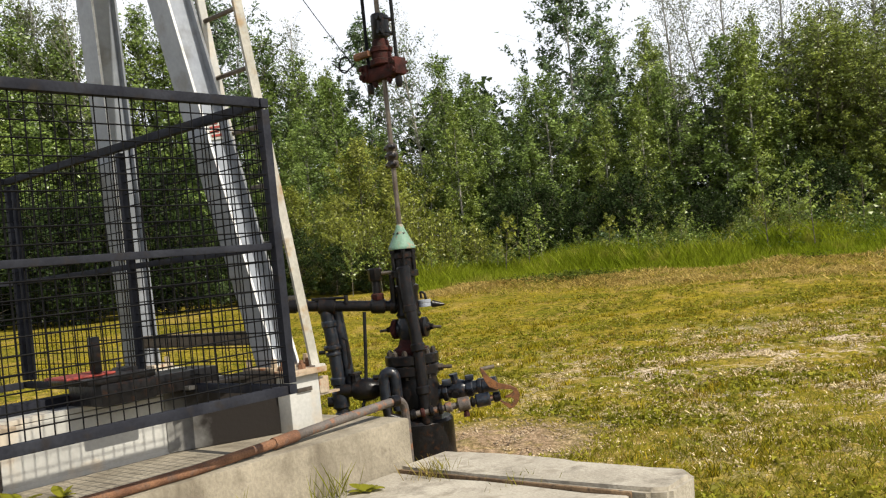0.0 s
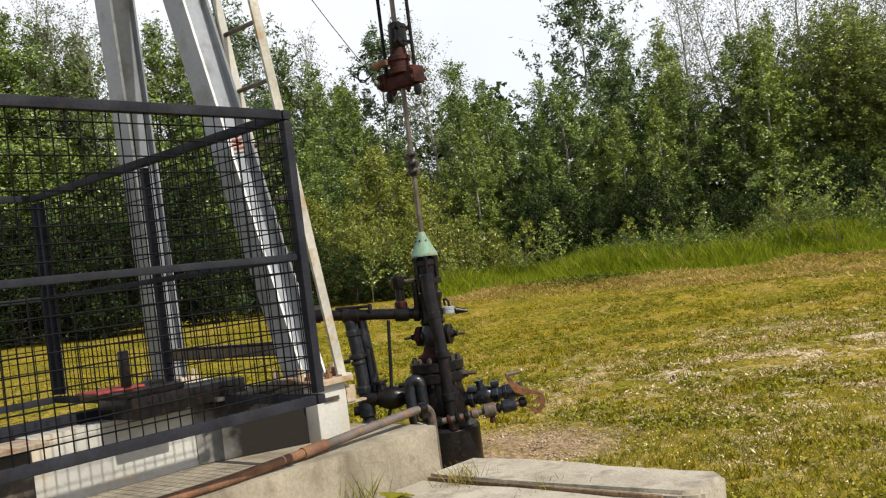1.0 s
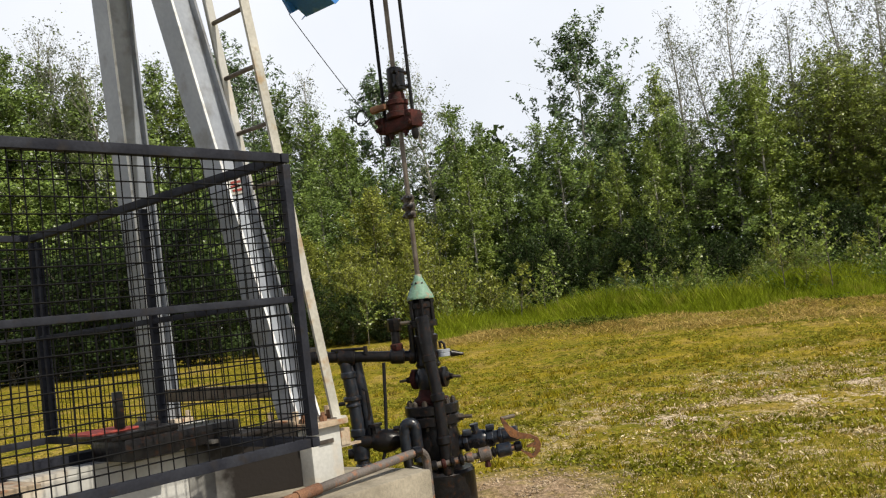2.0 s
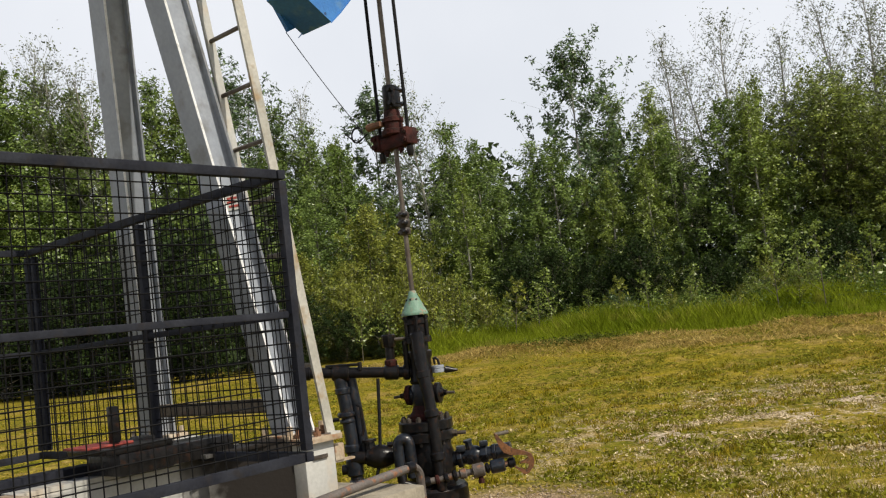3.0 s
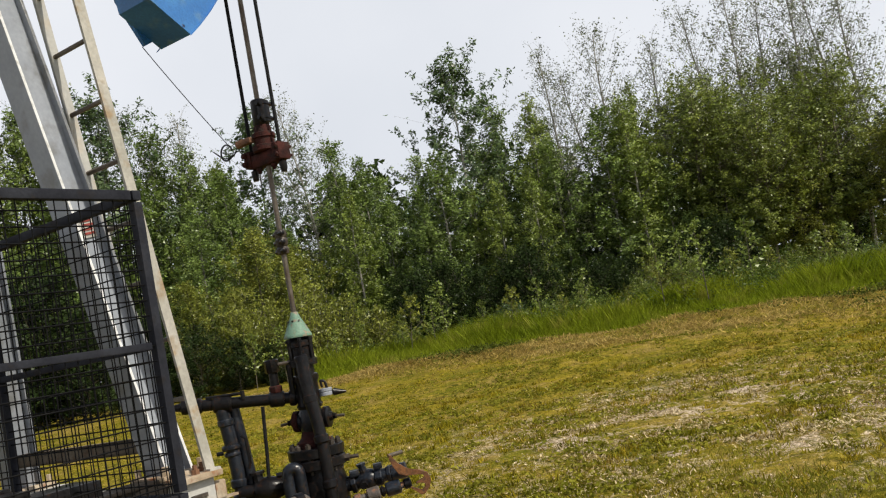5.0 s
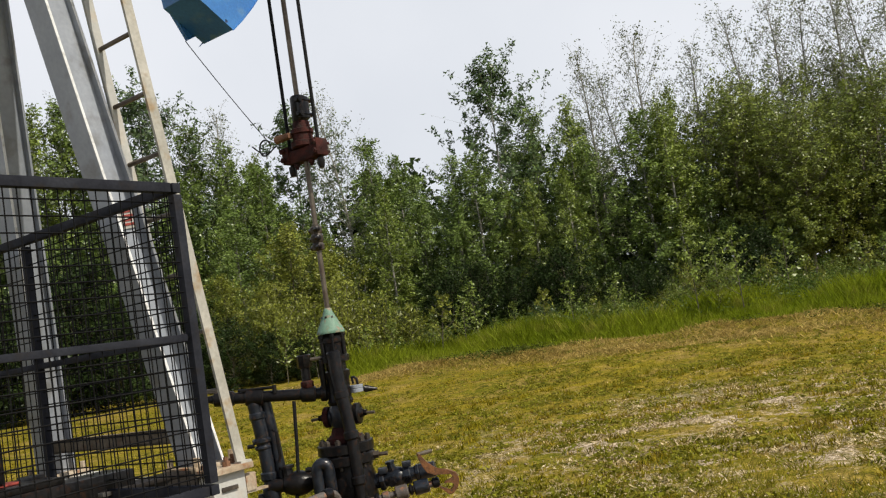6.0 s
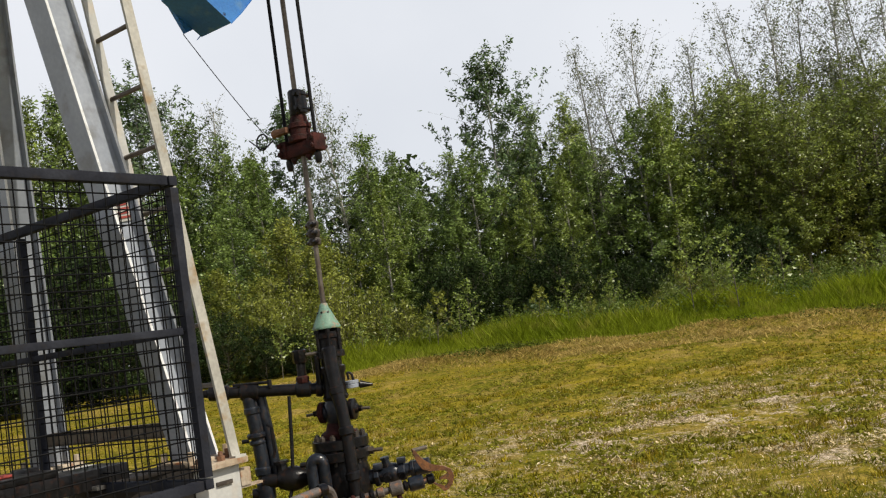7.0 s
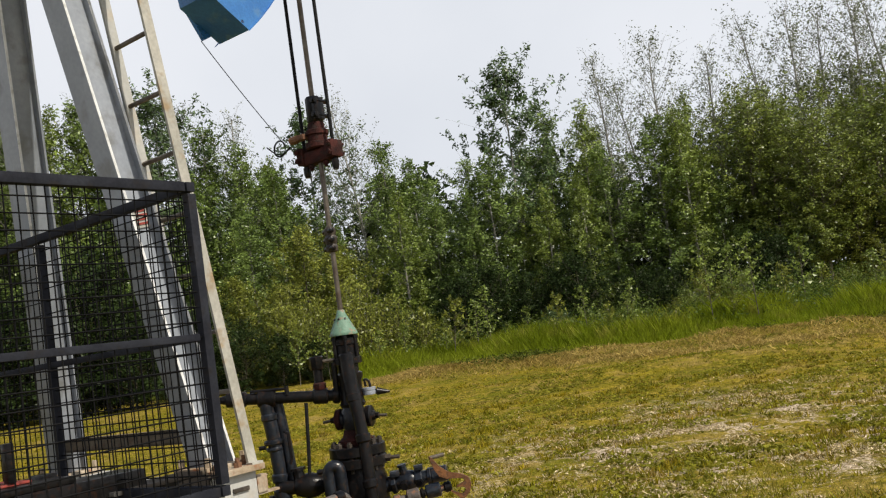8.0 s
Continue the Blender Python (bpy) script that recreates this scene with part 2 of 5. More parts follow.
def ground_material():
    m = bpy.data.materials.new("grassy_ground")
    m.use_nodes = True
    nt = m.node_tree
    b = nt.nodes["Principled BSDF"]
    co = nt.nodes.new("ShaderNodeTexCoord")

    def noise_ramp(scale, p0, p1, c0, c1, detail=8.0, rough=0.6):
        n = nt.nodes.new("ShaderNodeTexNoise")
        n.inputs["Scale"].default_value, n.inputs["Detail"].default_value, n.inputs["Roughness"].default_value = scale, detail, rough
        nt.links.new(co.outputs["Object"], n.inputs["Vector"])
        r = nt.nodes.new("ShaderNodeValToRGB")
        r.color_ramp.elements[0].position, r.color_ramp.elements[1].position = p0, p1
        r.color_ramp.elements[0].color, r.color_ramp.elements[1].color = (*c0, 1), (*c1, 1)
        nt.links.new(n.outputs["Fac"], r.inputs["Fac"])
        return n, r

    def mix(fac, a, c):
        x = nt.nodes.new("ShaderNodeMix")
        x.data_type = "RGBA"
        nt.links.new(fac, x.inputs[0])
        nt.links.new(a, x.inputs[6])
        nt.links.new(c, x.inputs[7])
        return x.outputs[2]

    _, turf = noise_ramp(0.55, 0.38, 0.62, (0.118, 0.124, 0.006), (0.262, 0.203, 0.014))
    _, fine = noise_ramp(9.0, 0.42, 0.60, (0.030, 0.036, 0.004), (0.32, 0.235, 0.045))
    _, where = noise_ramp(2.6, 0.42, 0.62, (0.25, 0.25, 0.25), (0.8, 0.8, 0.8))
    c = mix(where.outputs["Color"], turf.outputs["Color"], fine.outputs["Color"])
    _, hay = noise_ramp(6.0, 0.35, 0.65, (0.16, 0.115, 0.028), (0.34, 0.25, 0.075))
    _, hayw = noise_ramp(1.1, 0.52, 0.64, (0, 0, 0), (0.75, 0.75, 0.75))
    c = mix(hayw.outputs["Color"], c, hay.outputs["Color"])
    _, soil = noise_ramp(26.0, 0.40, 0.60, (0.21, 0.155, 0.08), (0.60, 0.50, 0.36))
    # bare, pale patches, where the drive and the well's surroundings are
    _, bare = noise_ramp(1.5, 0.50, 0.575, (0, 0, 0), (1, 1, 1), 12.0, 0.8)
    sep = nt.nodes.new("ShaderNodeSeparateXYZ")
    nt.links.new(co.outputs["Object"], sep.inputs[0])

    def bump_at(x0, y0, rx, ry):
        fx = nt.nodes.new("ShaderNodeVectorMath")
        fx.operation = "SUBTRACT"
        nt.links.new(co.outputs["Object"], fx.inputs[0])
        fx.inputs[1].default_value = (x0, y0, 0)
        sc = nt.nodes.new("ShaderNodeVectorMath")
        sc.operation = "MULTIPLY"
        nt.links.new(fx.outputs["Vector"], sc.inputs[0])
        sc.inputs[1].default_value = (1 / rx, 1 / ry, 0)
        ln = nt.nodes.new("ShaderNodeVectorMath")
        ln.operation = "LENGTH"
        nt.links.new(sc.outputs["Vector"], ln.inputs[0])
        mr = nt.nodes.new("ShaderNodeMapRange")
        mr.inputs["From Min"].default_value, mr.inputs["From Max"].default_value = 0.45, 1.0
        mr.inputs["To Min"].default_value, mr.inputs["To Max"].default_value = 1.0, 0.0
        nt.links.new(ln.outputs["Value"], mr.inputs["Value"])
        return mr.outputs["Result"]

    area = bump_at(4.3, 2.6, 4.6, 5.6)
    mul = nt.nodes.new("ShaderNodeMath")
    mul.operation = "MULTIPLY"
    nt.links.new(bare.outputs["Color"], mul.inputs[0])
    nt.links.new(area, mul.inputs[1])
    c = mix(mul.outputs["Value"], c, soil.outputs["Color"])
    dirt = bump_at(0.45, 0.25, 1.0, 1.1)
    _, dn = noise_ramp(4.0, 0.3, 0.5, (0, 0, 0), (1, 1, 1))
    mul2 = nt.nodes.new("ShaderNodeMath")
    mul2.operation = "MULTIPLY"
    nt.links.new(dn.outputs["Color"], mul2.inputs[0])
    nt.links.new(dirt, mul2.inputs[1])
    _, brown = noise_ramp(18.0, 0.35, 0.65, (0.16, 0.11, 0.06), (0.36, 0.265, 0.165))
    c = mix(mul2.outputs["Value"], c, brown.outputs["Color"])
    # clippings and gaps a few centimetres across
    _, grain = noise_ramp(48.0, 0.36, 0.64, (0.50, 0.51, 0.48), (1.62, 1.56, 1.62), 6.0, 0.7)
    speck = nt.nodes.new("ShaderNodeMix")
    speck.data_type, speck.blend_type = "RGBA", "MULTIPLY"
    speck.inputs[0].default_value = 1.0
    nt.links.new(c, speck.inputs[6])
    nt.links.new(grain.outputs["Color"], speck.inputs[7])
    nt.links.new(speck.outputs[2], b.inputs["Base Color"])
    b.inputs["Roughness"].default_value = 0.95
    b.inputs["Specular IOR Level"].default_value = 0.05
    nb, _ = noise_ramp(30.0, 0, 1, (0, 0, 0), (1, 1, 1))
    bp = nt.nodes.new("ShaderNodeBump")
    bp.inputs["Strength"].default_value, bp.inputs["Distance"].default_value = 0.7, 0.03
    nt.links.new(nb.outputs["Fac"], bp.inputs["Height"])
    nt.links.new(bp.outputs["Normal"], b.inputs["Normal"])
    return m


M_GROUND = ground_material()

# ---- mesh helpers ----


def V(*a):
    return Vector(a)


def thing(name, label, category, group="", kind="", m=None):
    ob = new(name)
    if m is not None:
        ob.matrix_world = m
    return tagged(ob, label, category, group, kind)


def part(name, bm, mat, parent=None, label=""):
    me = bpy.data.meshes.new(name)
    bmesh.ops.recalc_face_normals(bm, faces=bm.faces)
    bm.to_mesh(me)
    bm.free()
    me.materials.append(mat)
    me.polygons.foreach_set("use_smooth", [True] * len(me.polygons))
    me.set_sharp_from_angle(angle=radians(36))
    ob = new(name, me)
    if parent:
        ob.parent = parent
    if label:
        tagged(ob, label)
    return ob


def B():
    return bmesh.new()


def basis(d):
    d = d.normalized()
    a = V(0, 0, 1) if abs(d.z) < 0.9 else V(1, 0, 0)
    u = d.cross(a).normalized()
    return u, u.cross(d).normalized()


def box(bm, lo, hi, m=None, bevel=0.0):
    c, s = (V(*lo) + V(*hi)) / 2, V(*hi) - V(*lo)
    mat = Matrix.Translation(c) @ Matrix.Diagonal((*s, 1))
    if m is not None:
        mat = m @ mat
    g = bmesh.ops.create_cube(bm, size=1, matrix=mat)
    if bevel:
        es = list({e for v in g["verts"] for e in v.link_edges})
        bmesh.ops.bevel(bm, geom=es, offset=bevel, segments=2, affect="EDGES", profile=0.6)
    return bm


def rod(bm, p, q, r, r2=None, seg=14):
    p, q = V(*p), V(*q)
    r2 = r if r2 is None else r2
    u, w = basis(q - p)
    ring = []
    for c, rr in ((p, r), (q, r2)):
        ring.append([bm.verts.new(c + rr * (math.cos(2 * math.pi * i / seg) * u + math.sin(2 * math.pi * i / seg) * w)) for i in range(seg)])
    for i in range(seg):
        j = (i + 1) % seg
        bm.faces.new((ring[0][i], ring[0][j], ring[1][j], ring[1][i]))
    bm.faces.new(ring[0][::-1])
    bm.faces.new(ring[1])
    return bm


def turned(bm, p, axis, profile, seg=24):
    """A body of revolution about the axis through p; profile rows are (along the axis, radius)."""
    p, d = V(*p), V(*axis).normalized()
    u, w = basis(d)
    rings = []
    for h, r in profile:
        rings.append([bm.verts.new(p + h * d + r * (math.cos(2 * math.pi * i / seg) * u + math.sin(2 * math.pi * i / seg) * w)) for i in range(seg)])
    for a, b in zip(rings, rings[1:]):
        for i in range(seg):
            j = (i + 1) % seg
            bm.faces.new((a[i], a[j], b[j], b[i]))
    bm.faces.new(rings[0][::-1])
    bm.faces.new(rings[-1])
    return bm


def tube(bm, pts, r, seg=10):
    pts = [V(*p) for p in pts]
    rings = []
    ref = None
    for i, p in enumerate(pts):
        d = (pts[min(i + 1, len(pts) - 1)] - pts[max(i - 1, 0)]).normalized()
        if ref is None:
            u, w = basis(d)
        else:
            u = (ref - ref.dot(d) * d).normalized()
            w = u.cross(d).normalized()
        ref = u
        rr = r[i] if isinstance(r, (list, tuple)) else r
        rings.append([bm.verts.new(p + rr * (math.cos(2 * math.pi * k / seg) * u + math.sin(2 * math.pi * k / seg) * w)) for k in range(seg)])
    for a, b in zip(rings, rings[1:]):
        for k in range(seg):
            j = (k + 1) % seg
            bm.faces.new((a[k], a[j], b[j], b[k]))
    bm.faces.new(rings[0][::-1])
    bm.faces.new(rings[-1])
    return bm


def bend(p, c, q, n=8):
    """Points of a smooth bend from p to q round the corner c."""
    p, c, q = V(*p), V(*c), V(*q)
    return [p.lerp(c, k / n).lerp(c.lerp(q, k / n), k / n) for k in range(n + 1)]


def prism(bm, poly, p, q, u, w):
    """The outline poly, in the axes u and w, drawn from p to q."""
    p, q, u, w = V(*p), V(*q), V(*u), V(*w)
    rings = [[bm.verts.new(c + a * u + b * w) for a, b in poly] for c in (p, q)]
    n = len(poly)
    for i in range(n):
        j = (i + 1) % n
        bm.faces.new((rings[0][i], rings[0][j], rings[1][j], rings[1][i]))
    bm.faces.new(rings[0][::-1])
    bm.faces.new(rings[1])
    return bm


def h_outline(w, d, tf, tw):
    """The outline of an H section: flanges w wide, d deep, centred."""
    a, b, t = w / 2, d / 2, tw / 2
    return [(-a, -b), (a, -b), (a, -b + tf), (t, -b + tf), (t, b - tf), (a, b - tf), (a, b), (-a, b), (-a, b - tf), (-t, b - tf), (-t, -b + tf), (-a, -b + tf)]


def soup(name, verts, faces, mat, parent=None, label=""):
    """One mesh from arrays: verts n x 3, faces m x k."""
    me = bpy.data.meshes.new(name)
    k = faces.shape[1]
    me.vertices.add(len(verts))
    me.vertices.foreach_set("co", verts.astype(np.float32).ravel())
    me.loops.add(faces.size)
    me.loops.foreach_set("vertex_index", faces.astype(np.int32).ravel())
    me.polygons.add(len(faces))
    me.polygons.foreach_set("loop_start", np.arange(0, faces.size, k, dtype=np.int32))
    me.polygons.foreach_set("loop_total", np.full(len(faces), k, dtype=np.int32))
    me.update(calc_edges=True)
    me.materials.append(mat)
    ob = new(name, me)
    if parent:
        ob.parent = parent
    if label:
        tagged(ob, label)
    return ob


rng = np.random.default_rng(7)

# ---- the ground ----


def edge_y(x):
    """Where the mown field ends and the tall grass begins."""
    x = np.asarray(x, float)
    return 20.6 - 0.027 * x * x * (x > 0) + 0.5 * np.sin(x * 0.5) + 0.35 * np.sin(x * 1.3 + 1)


def gz(x, y):
    """Height of the ground: level round the well, rising gently to the wood, with low swells and a mowing ridge."""
    x, y = np.asarray(x, float), np.asarray(y, float)
    s = np.clip((y - 5) / 21, 0, 1)
    z = 0.62 * s * s * (3 - 2 * s)
    z = z + 0.035 * np.sin(0.55 * x + 1.0) * np.sin(0.43 * y) * np.clip((y - 1) / 4, 0, 1)
    z = z + 0.19 * np.exp(-((y - edge_y(x) + 2.0) / 1.1) ** 2) * np.clip((x + 1) / 5, 0, 1) * (0.7 + 0.3 * np.sin(0.9 * x))
    z = z + 0.13 * np.exp(-((y - 13.2 + 0.20 * x) / 1.0) ** 2) * np.clip((x + 2) / 5, 0, 1)
    z = z - 0.16 * np.clip((-y - 1.2) / 3, 0, 1)
    return z


xs = np.unique(np.concatenate([np.linspace(-6, 12, 121), np.linspace(-40, 45, 171), np.array([-900, -500, -250, -120, -70, 70, 120, 250, 500, 900])]))
ys = np.unique(np.concatenate([np.linspace(-7, 12, 121), np.linspace(-20, 60, 171), np.array([-900, -400, -120, -50, 90, 150, 300, 500, 900])]))
GX, GY = np.meshgrid(xs, ys)
GZ = gz(GX, GY) + 0.012 * rng.standard_normal(GX.shape) * (np.abs(GX) < 30) * (np.abs(GY) < 30)
gi = np.arange(GX.size).reshape(GX.shape)
gf = np.stack([gi[:-1, :-1], gi[:-1, 1:], gi[1:, 1:], gi[1:, :-1]], -1).reshape(-1, 4)
ground = soup("ground", np.stack([GX, GY, GZ], -1).reshape(-1, 3), gf, M_GROUND)
tagged(ground, "mown yellow-green grass field with bare gravelly patches", "ground", kind="structure")

# ---- the pumping unit's own axes: x across, y towards the well, z up ----
JACK = pose(0, 0, 0, 0, 0, -41)
PAD_Z, BEAM_Z = 0.535, 0.85


def concrete(name, lo, hi, label, chip=0.02, seed=1, mat=M_CONC):
    bm = B()
    box(bm, lo, hi, bevel=0.018)
    bmesh.ops.subdivide_edges(bm, edges=[e for e in bm.edges if e.calc_length() > 0.3], cuts=6, use_grid_fill=True)
    for v in bm.verts:
        k = noise.noise(v.co * 4.0 + V(seed, 0, 0)) * chip + noise.noise(v.co * 13.0) * chip * 0.4
        v.co += V(k, k * 0.7, 0.4 * k)
    ob = part(name, bm, mat)
    ob.matrix_world = JACK
    return tagged(ob, label, "concrete slab", kind="structure")


concrete("concrete_pad", (-1.35, -7.5, -0.15), (0.95, -1.09, PAD_Z), "long raised weathered concrete pad under the pumping unit", 0.008)
bm = B()
prism(bm, [(0.97, -1.235), (1.5, -1.24), (2.43, -1.225), (2.50, -1.17), (2.495, -0.93), (2.42, -0.865), (2.1, -0.86), (1.93, -0.905), (1.84, -0.90), (1.78, -0.825), (1.3, -0.835), (0.97, -0.85)],
      (0, 0, -0.12), (0, 0, 0.305), (1, 0, 0), (0, 1, 0))
bmesh.ops.bevel(bm, geom=[e for e in bm.edges if min(v.co.z for v in e.verts) > 0.2 or e.calc_length() > 0.35 and abs(e.verts[0].co.z - e.verts[1].co.z) > 0.2], offset=0.02, segments=2, affect="EDGES")
bmesh.ops.subdivide_edges(bm, edges=[e for e in bm.edges if e.calc_length() > 0.2], cuts=3)
for v in bm.verts:
    v.co += V(noise.noise(v.co * 9), noise.noise(v.co * 9 + V(5, 0, 0)), 0.5 * noise.noise(v.co * 7 + V(0, 3, 0))) * 0.011
slab = part("concrete_slab", bm, M_SLAB)
slab.matrix_world = JACK
tagged(slab, "chipped pale concrete strip beside the pad", "concrete slab", kind="structure")
strip = thing("wooden_strip", "rotten brown wooden strip in the concrete joint", "board", m=JACK)
bm = B()
box(bm, (1.0, -1.268, 0.20), (2.36, -1.246, 0.296), bevel=0.003)
for v in bm.verts:
    v.co += V(0, noise.noise(v.co * 20) * 0.006, noise.noise(v.co * 14) * 0.008)
part("board", bm, M_WOOD, strip)
concrete("concrete_slab", (0.97, -3.0, -0.12), (2.36, -1.275, 0.285), "low cracked concrete slab beside the pad", 0.02, 5, M_SLAB)

# ---- pumping unit ----
jack = thing("pumping_unit", "grey and white oil well pumping unit with a blue head", "pump jack", m=JACK)


def i_beam(name, lat, y0, y1, z0, z1, w, mat, label=""):
    bm = B()
    prism(bm, h_outline(w, z1 - z0, 0.022, 0.016), (lat, y0, (z0 + z1) / 2), (lat, y1, (z0 + z1) / 2), (1, 0, 0), (0, 0, 1))
    return part(name, bm, mat, jack, label)


i_beam("skid_beam", 0.17, -2.95, -1.60, PAD_Z, BEAM_Z, 0.20, M_WHITE, "white painted steel skid beam")
i_beam("skid_beam", -0.92, -1.95, -1.30, PAD_Z, BEAM_Z, 0.28, M_WHITE, "white painted steel skid beam")
bm = B()
box(bm, (0.20, -1.598, PAD_Z), (0.60, -1.39, BEAM_Z - 0.02), bevel=0.008)
part("end_box", bm, M_WHITE, jack, "white steel end box of the skid")
bm = B()
box(bm, (0.485, -1.61, BEAM_Z - 0.02), (0.64, -1.36, BEAM_Z + 0.012), bevel=0.004)
part("end_plate", bm, M_RUSTPAINT, jack, "rust-streaked plate on the skid end")
for x, y in ((0.53, -1.40), (0.60, -1.50), (0.53, -1.57)):
    bm = B()
    rod(bm, (x, y, BEAM_Z + 0.012), (x, y, BEAM_Z + 0.036), 0.022, seg=6)
    rod(bm, (x, y, BEAM_Z + 0.036), (x, y, BEAM_Z + 0.058), 0.012, seg=8)
    part("bolt", bm, M_RUST, jack, "rusty bolt")
bm = B()
box(bm, (0.601, -1.55, 0.742), (0.612, -1.45, 0.764), bevel=0.003)
part("lifting_lug", bm, M_OILY, jack, "small dark lug on the skid end")
bm = B()
box(bm, (0.56, -1.388, 0.71), (0.60, -1.32, 0.80), bevel=0.006)
box(bm, (0.55, -1.388, 0.70), (0.59, -1.24, 0.712))
part("bracket", bm, M_RUSTPAINT, jack, "rusty bracket on the skid end")
bm = B()
prism(bm, [(0.276, -2.13), (0.505, -1.602), (0.29, -1.602), (0.274, -2.10)], (0, 0, PAD_Z + 0.004), (0, 0, BEAM_Z - 0.003), (1, 0, 0), (0, 1, 0))
part("flared_plate", bm, M_ENDDARK, jack, "white plate darkening towards the well, flaring to the skid end")
bm = B()
box(bm, (0.235, -2.945, PAD_Z + 0.004), (0.268, -2.105, BEAM_Z - 0.026), bevel=0.003)
part("side_plate", bm, M_WHITE, jack, "white steel side plate")
bm = B()
box(bm, (0.272, -2.10, BEAM_Z), (0.46, -1.602, BEAM_Z + 0.02), bevel=0.004)
part("cover_plate", bm, M_ENDDARK, jack)
bm = B()
box(bm, (0.02, -6.4, BEAM_Z - 0.05), (0.13, -2.50, BEAM_Z + 0.05), bevel=0.004)
part("cable_tray", bm, M_CAGE, jack, "dark steel rail along the skid beam")
bm = B()
box(bm, (0.20, -6.0, BEAM_Z - 0.022), (0.48, -2.954, BEAM_Z), bevel=0.004)
part("top_plate", bm, M_RUSTPAINT, jack, "rust-streaked plate along the skid")
# the shade of the recess under the plate, put in as a dark box
bm = B()
box(bm, (0.10, -6.0, PAD_Z + 0.002), (0.30, -2.96, BEAM_Z - 0.026), bevel=0.008)
part("dark_sill", bm, M_OILY, jack, "dark box standing for the shaded recess under the plate")
bm = B()
prism(bm, h_outline(0.16, 0.26, 0.016, 0.012), (-0.80, -1.62, 0.69), (0.22, -1.62, 0.69), (0, 1, 0), (0, 0, 1))
part("cross_beam", bm, M_WHITE, jack)


def leg(name, foot, head, w, d, edges):
    """A column with a shallow channel in its outer side; foot and head are its back corner on that side."""
    bm = B()
    o = V(-w / 2, d / 2, 0)
    a, b, t, r = w / 2, d / 2, 0.013, 0.038
    prism(bm, [(-a, -b), (a, -b), (a, -b + t), (a - r, -b + t), (a - r, b - t), (a, b - t), (a, b), (-a, b)], V(*foot) + o, V(*head) + o, (1, 0, 0), (0, 1, 0))
    ob = part(name, bm, M_GALV, jack)
    # thin white strips paint the sun's highlight along the flange edges
    for y, h in ((0.0065, 0.0072), (d - 0.0065, 0.0072))[:edges]:
        bm = B()
        e = V(0.0014, y, 0)
        prism(bm, [(-0.0012, -h), (0.0012, -h), (0.0012, h), (-0.0012, h)], V(*foot) + e, V(*head) + e, (1, 0, 0), (0, 1, 0))
        part("flange_edge", bm, M_GLINT, ob, "white strip painting the sunlit edge of the flange")
    bm = B()
    f = V(*foot)
    box(bm, (f.x - w - 0.05, f.y - 0.06, BEAM_Z + 0.001), (f.x + 0.05, f.y + d + 0.06, BEAM_Z + 0.03), bevel=0.004)
    for i in (0, 1):
        for j in (0, 1):
            rod(bm, (f.x - w - 0.025 + i * (w + 0.05), f.y - 0.03 + j * (d + 0.06), BEAM_Z + 0.03), (f.x - w - 0.025 + i * (w + 0.05), f.y - 0.03 + j * (d + 0.06), BEAM_Z + 0.075), 0.018, seg=6)
    part("foot_plate", bm, M_RUSTPAINT, ob, "bolted foot plate")
    return ob


TOP = 4.62
near_leg = leg("leg", (0.449, -1.55, 0.88), (0.449 - 0.0705 * (TOP - 0.88), -1.55 - 0.18 * (TOP - 0.88), TOP), 0.165, 0.163, 2)
far_leg = leg("leg", (-0.923, -1.55, 0.88), (-0.923 + 0.252 * (TOP - 0.88), -1.55 - 0.18 * (TOP - 0.88), TOP), 0.163, 0.160, 1)
bm = B()
prism(bm, h_outline(0.13, 0.15, 0.012, 0.01), (-0.14, -3.20, PAD_Z), (-0.14, -2.55, TOP), (1, 0, 0), (0, 1, 0))
part("rear_leg", bm, M_GALV, jack)
bm = B()
box(bm, (-0.98, -1.53, 1.0), (0.355, -1.515, 1.075))
box(bm, (-0.98, -1.53, 1.0), (0.355, -1.47, 1.012))
box(bm, (-0.98, -1.53, 1.063), (0.355, -1.47, 1.075))
part("leg_brace", bm, M_WOODY, jack, "brown rusty channel between the legs")
bm = B()
box(bm, (-0.36, -2.42, TOP), (0.24, -1.90, TOP + 0.05), bevel=0.005)
box(bm, (-0.26, -2.28, TOP + 0.05), (0.14, -2.02, TOP + 0.22), bevel=0.02)
part("saddle_bearing", bm, M_GALV, jack)
bm = B()
prism(bm, h_outline(0.2, 0.42, 0.02, 0.014), (0, -4.7, TOP + 0.55), (0, -0.75, TOP + 0.28), (1, 0, 0), (0, 0, 1))
part("walking_beam", bm, M_BLUE, jack, "blue painted walking beam")


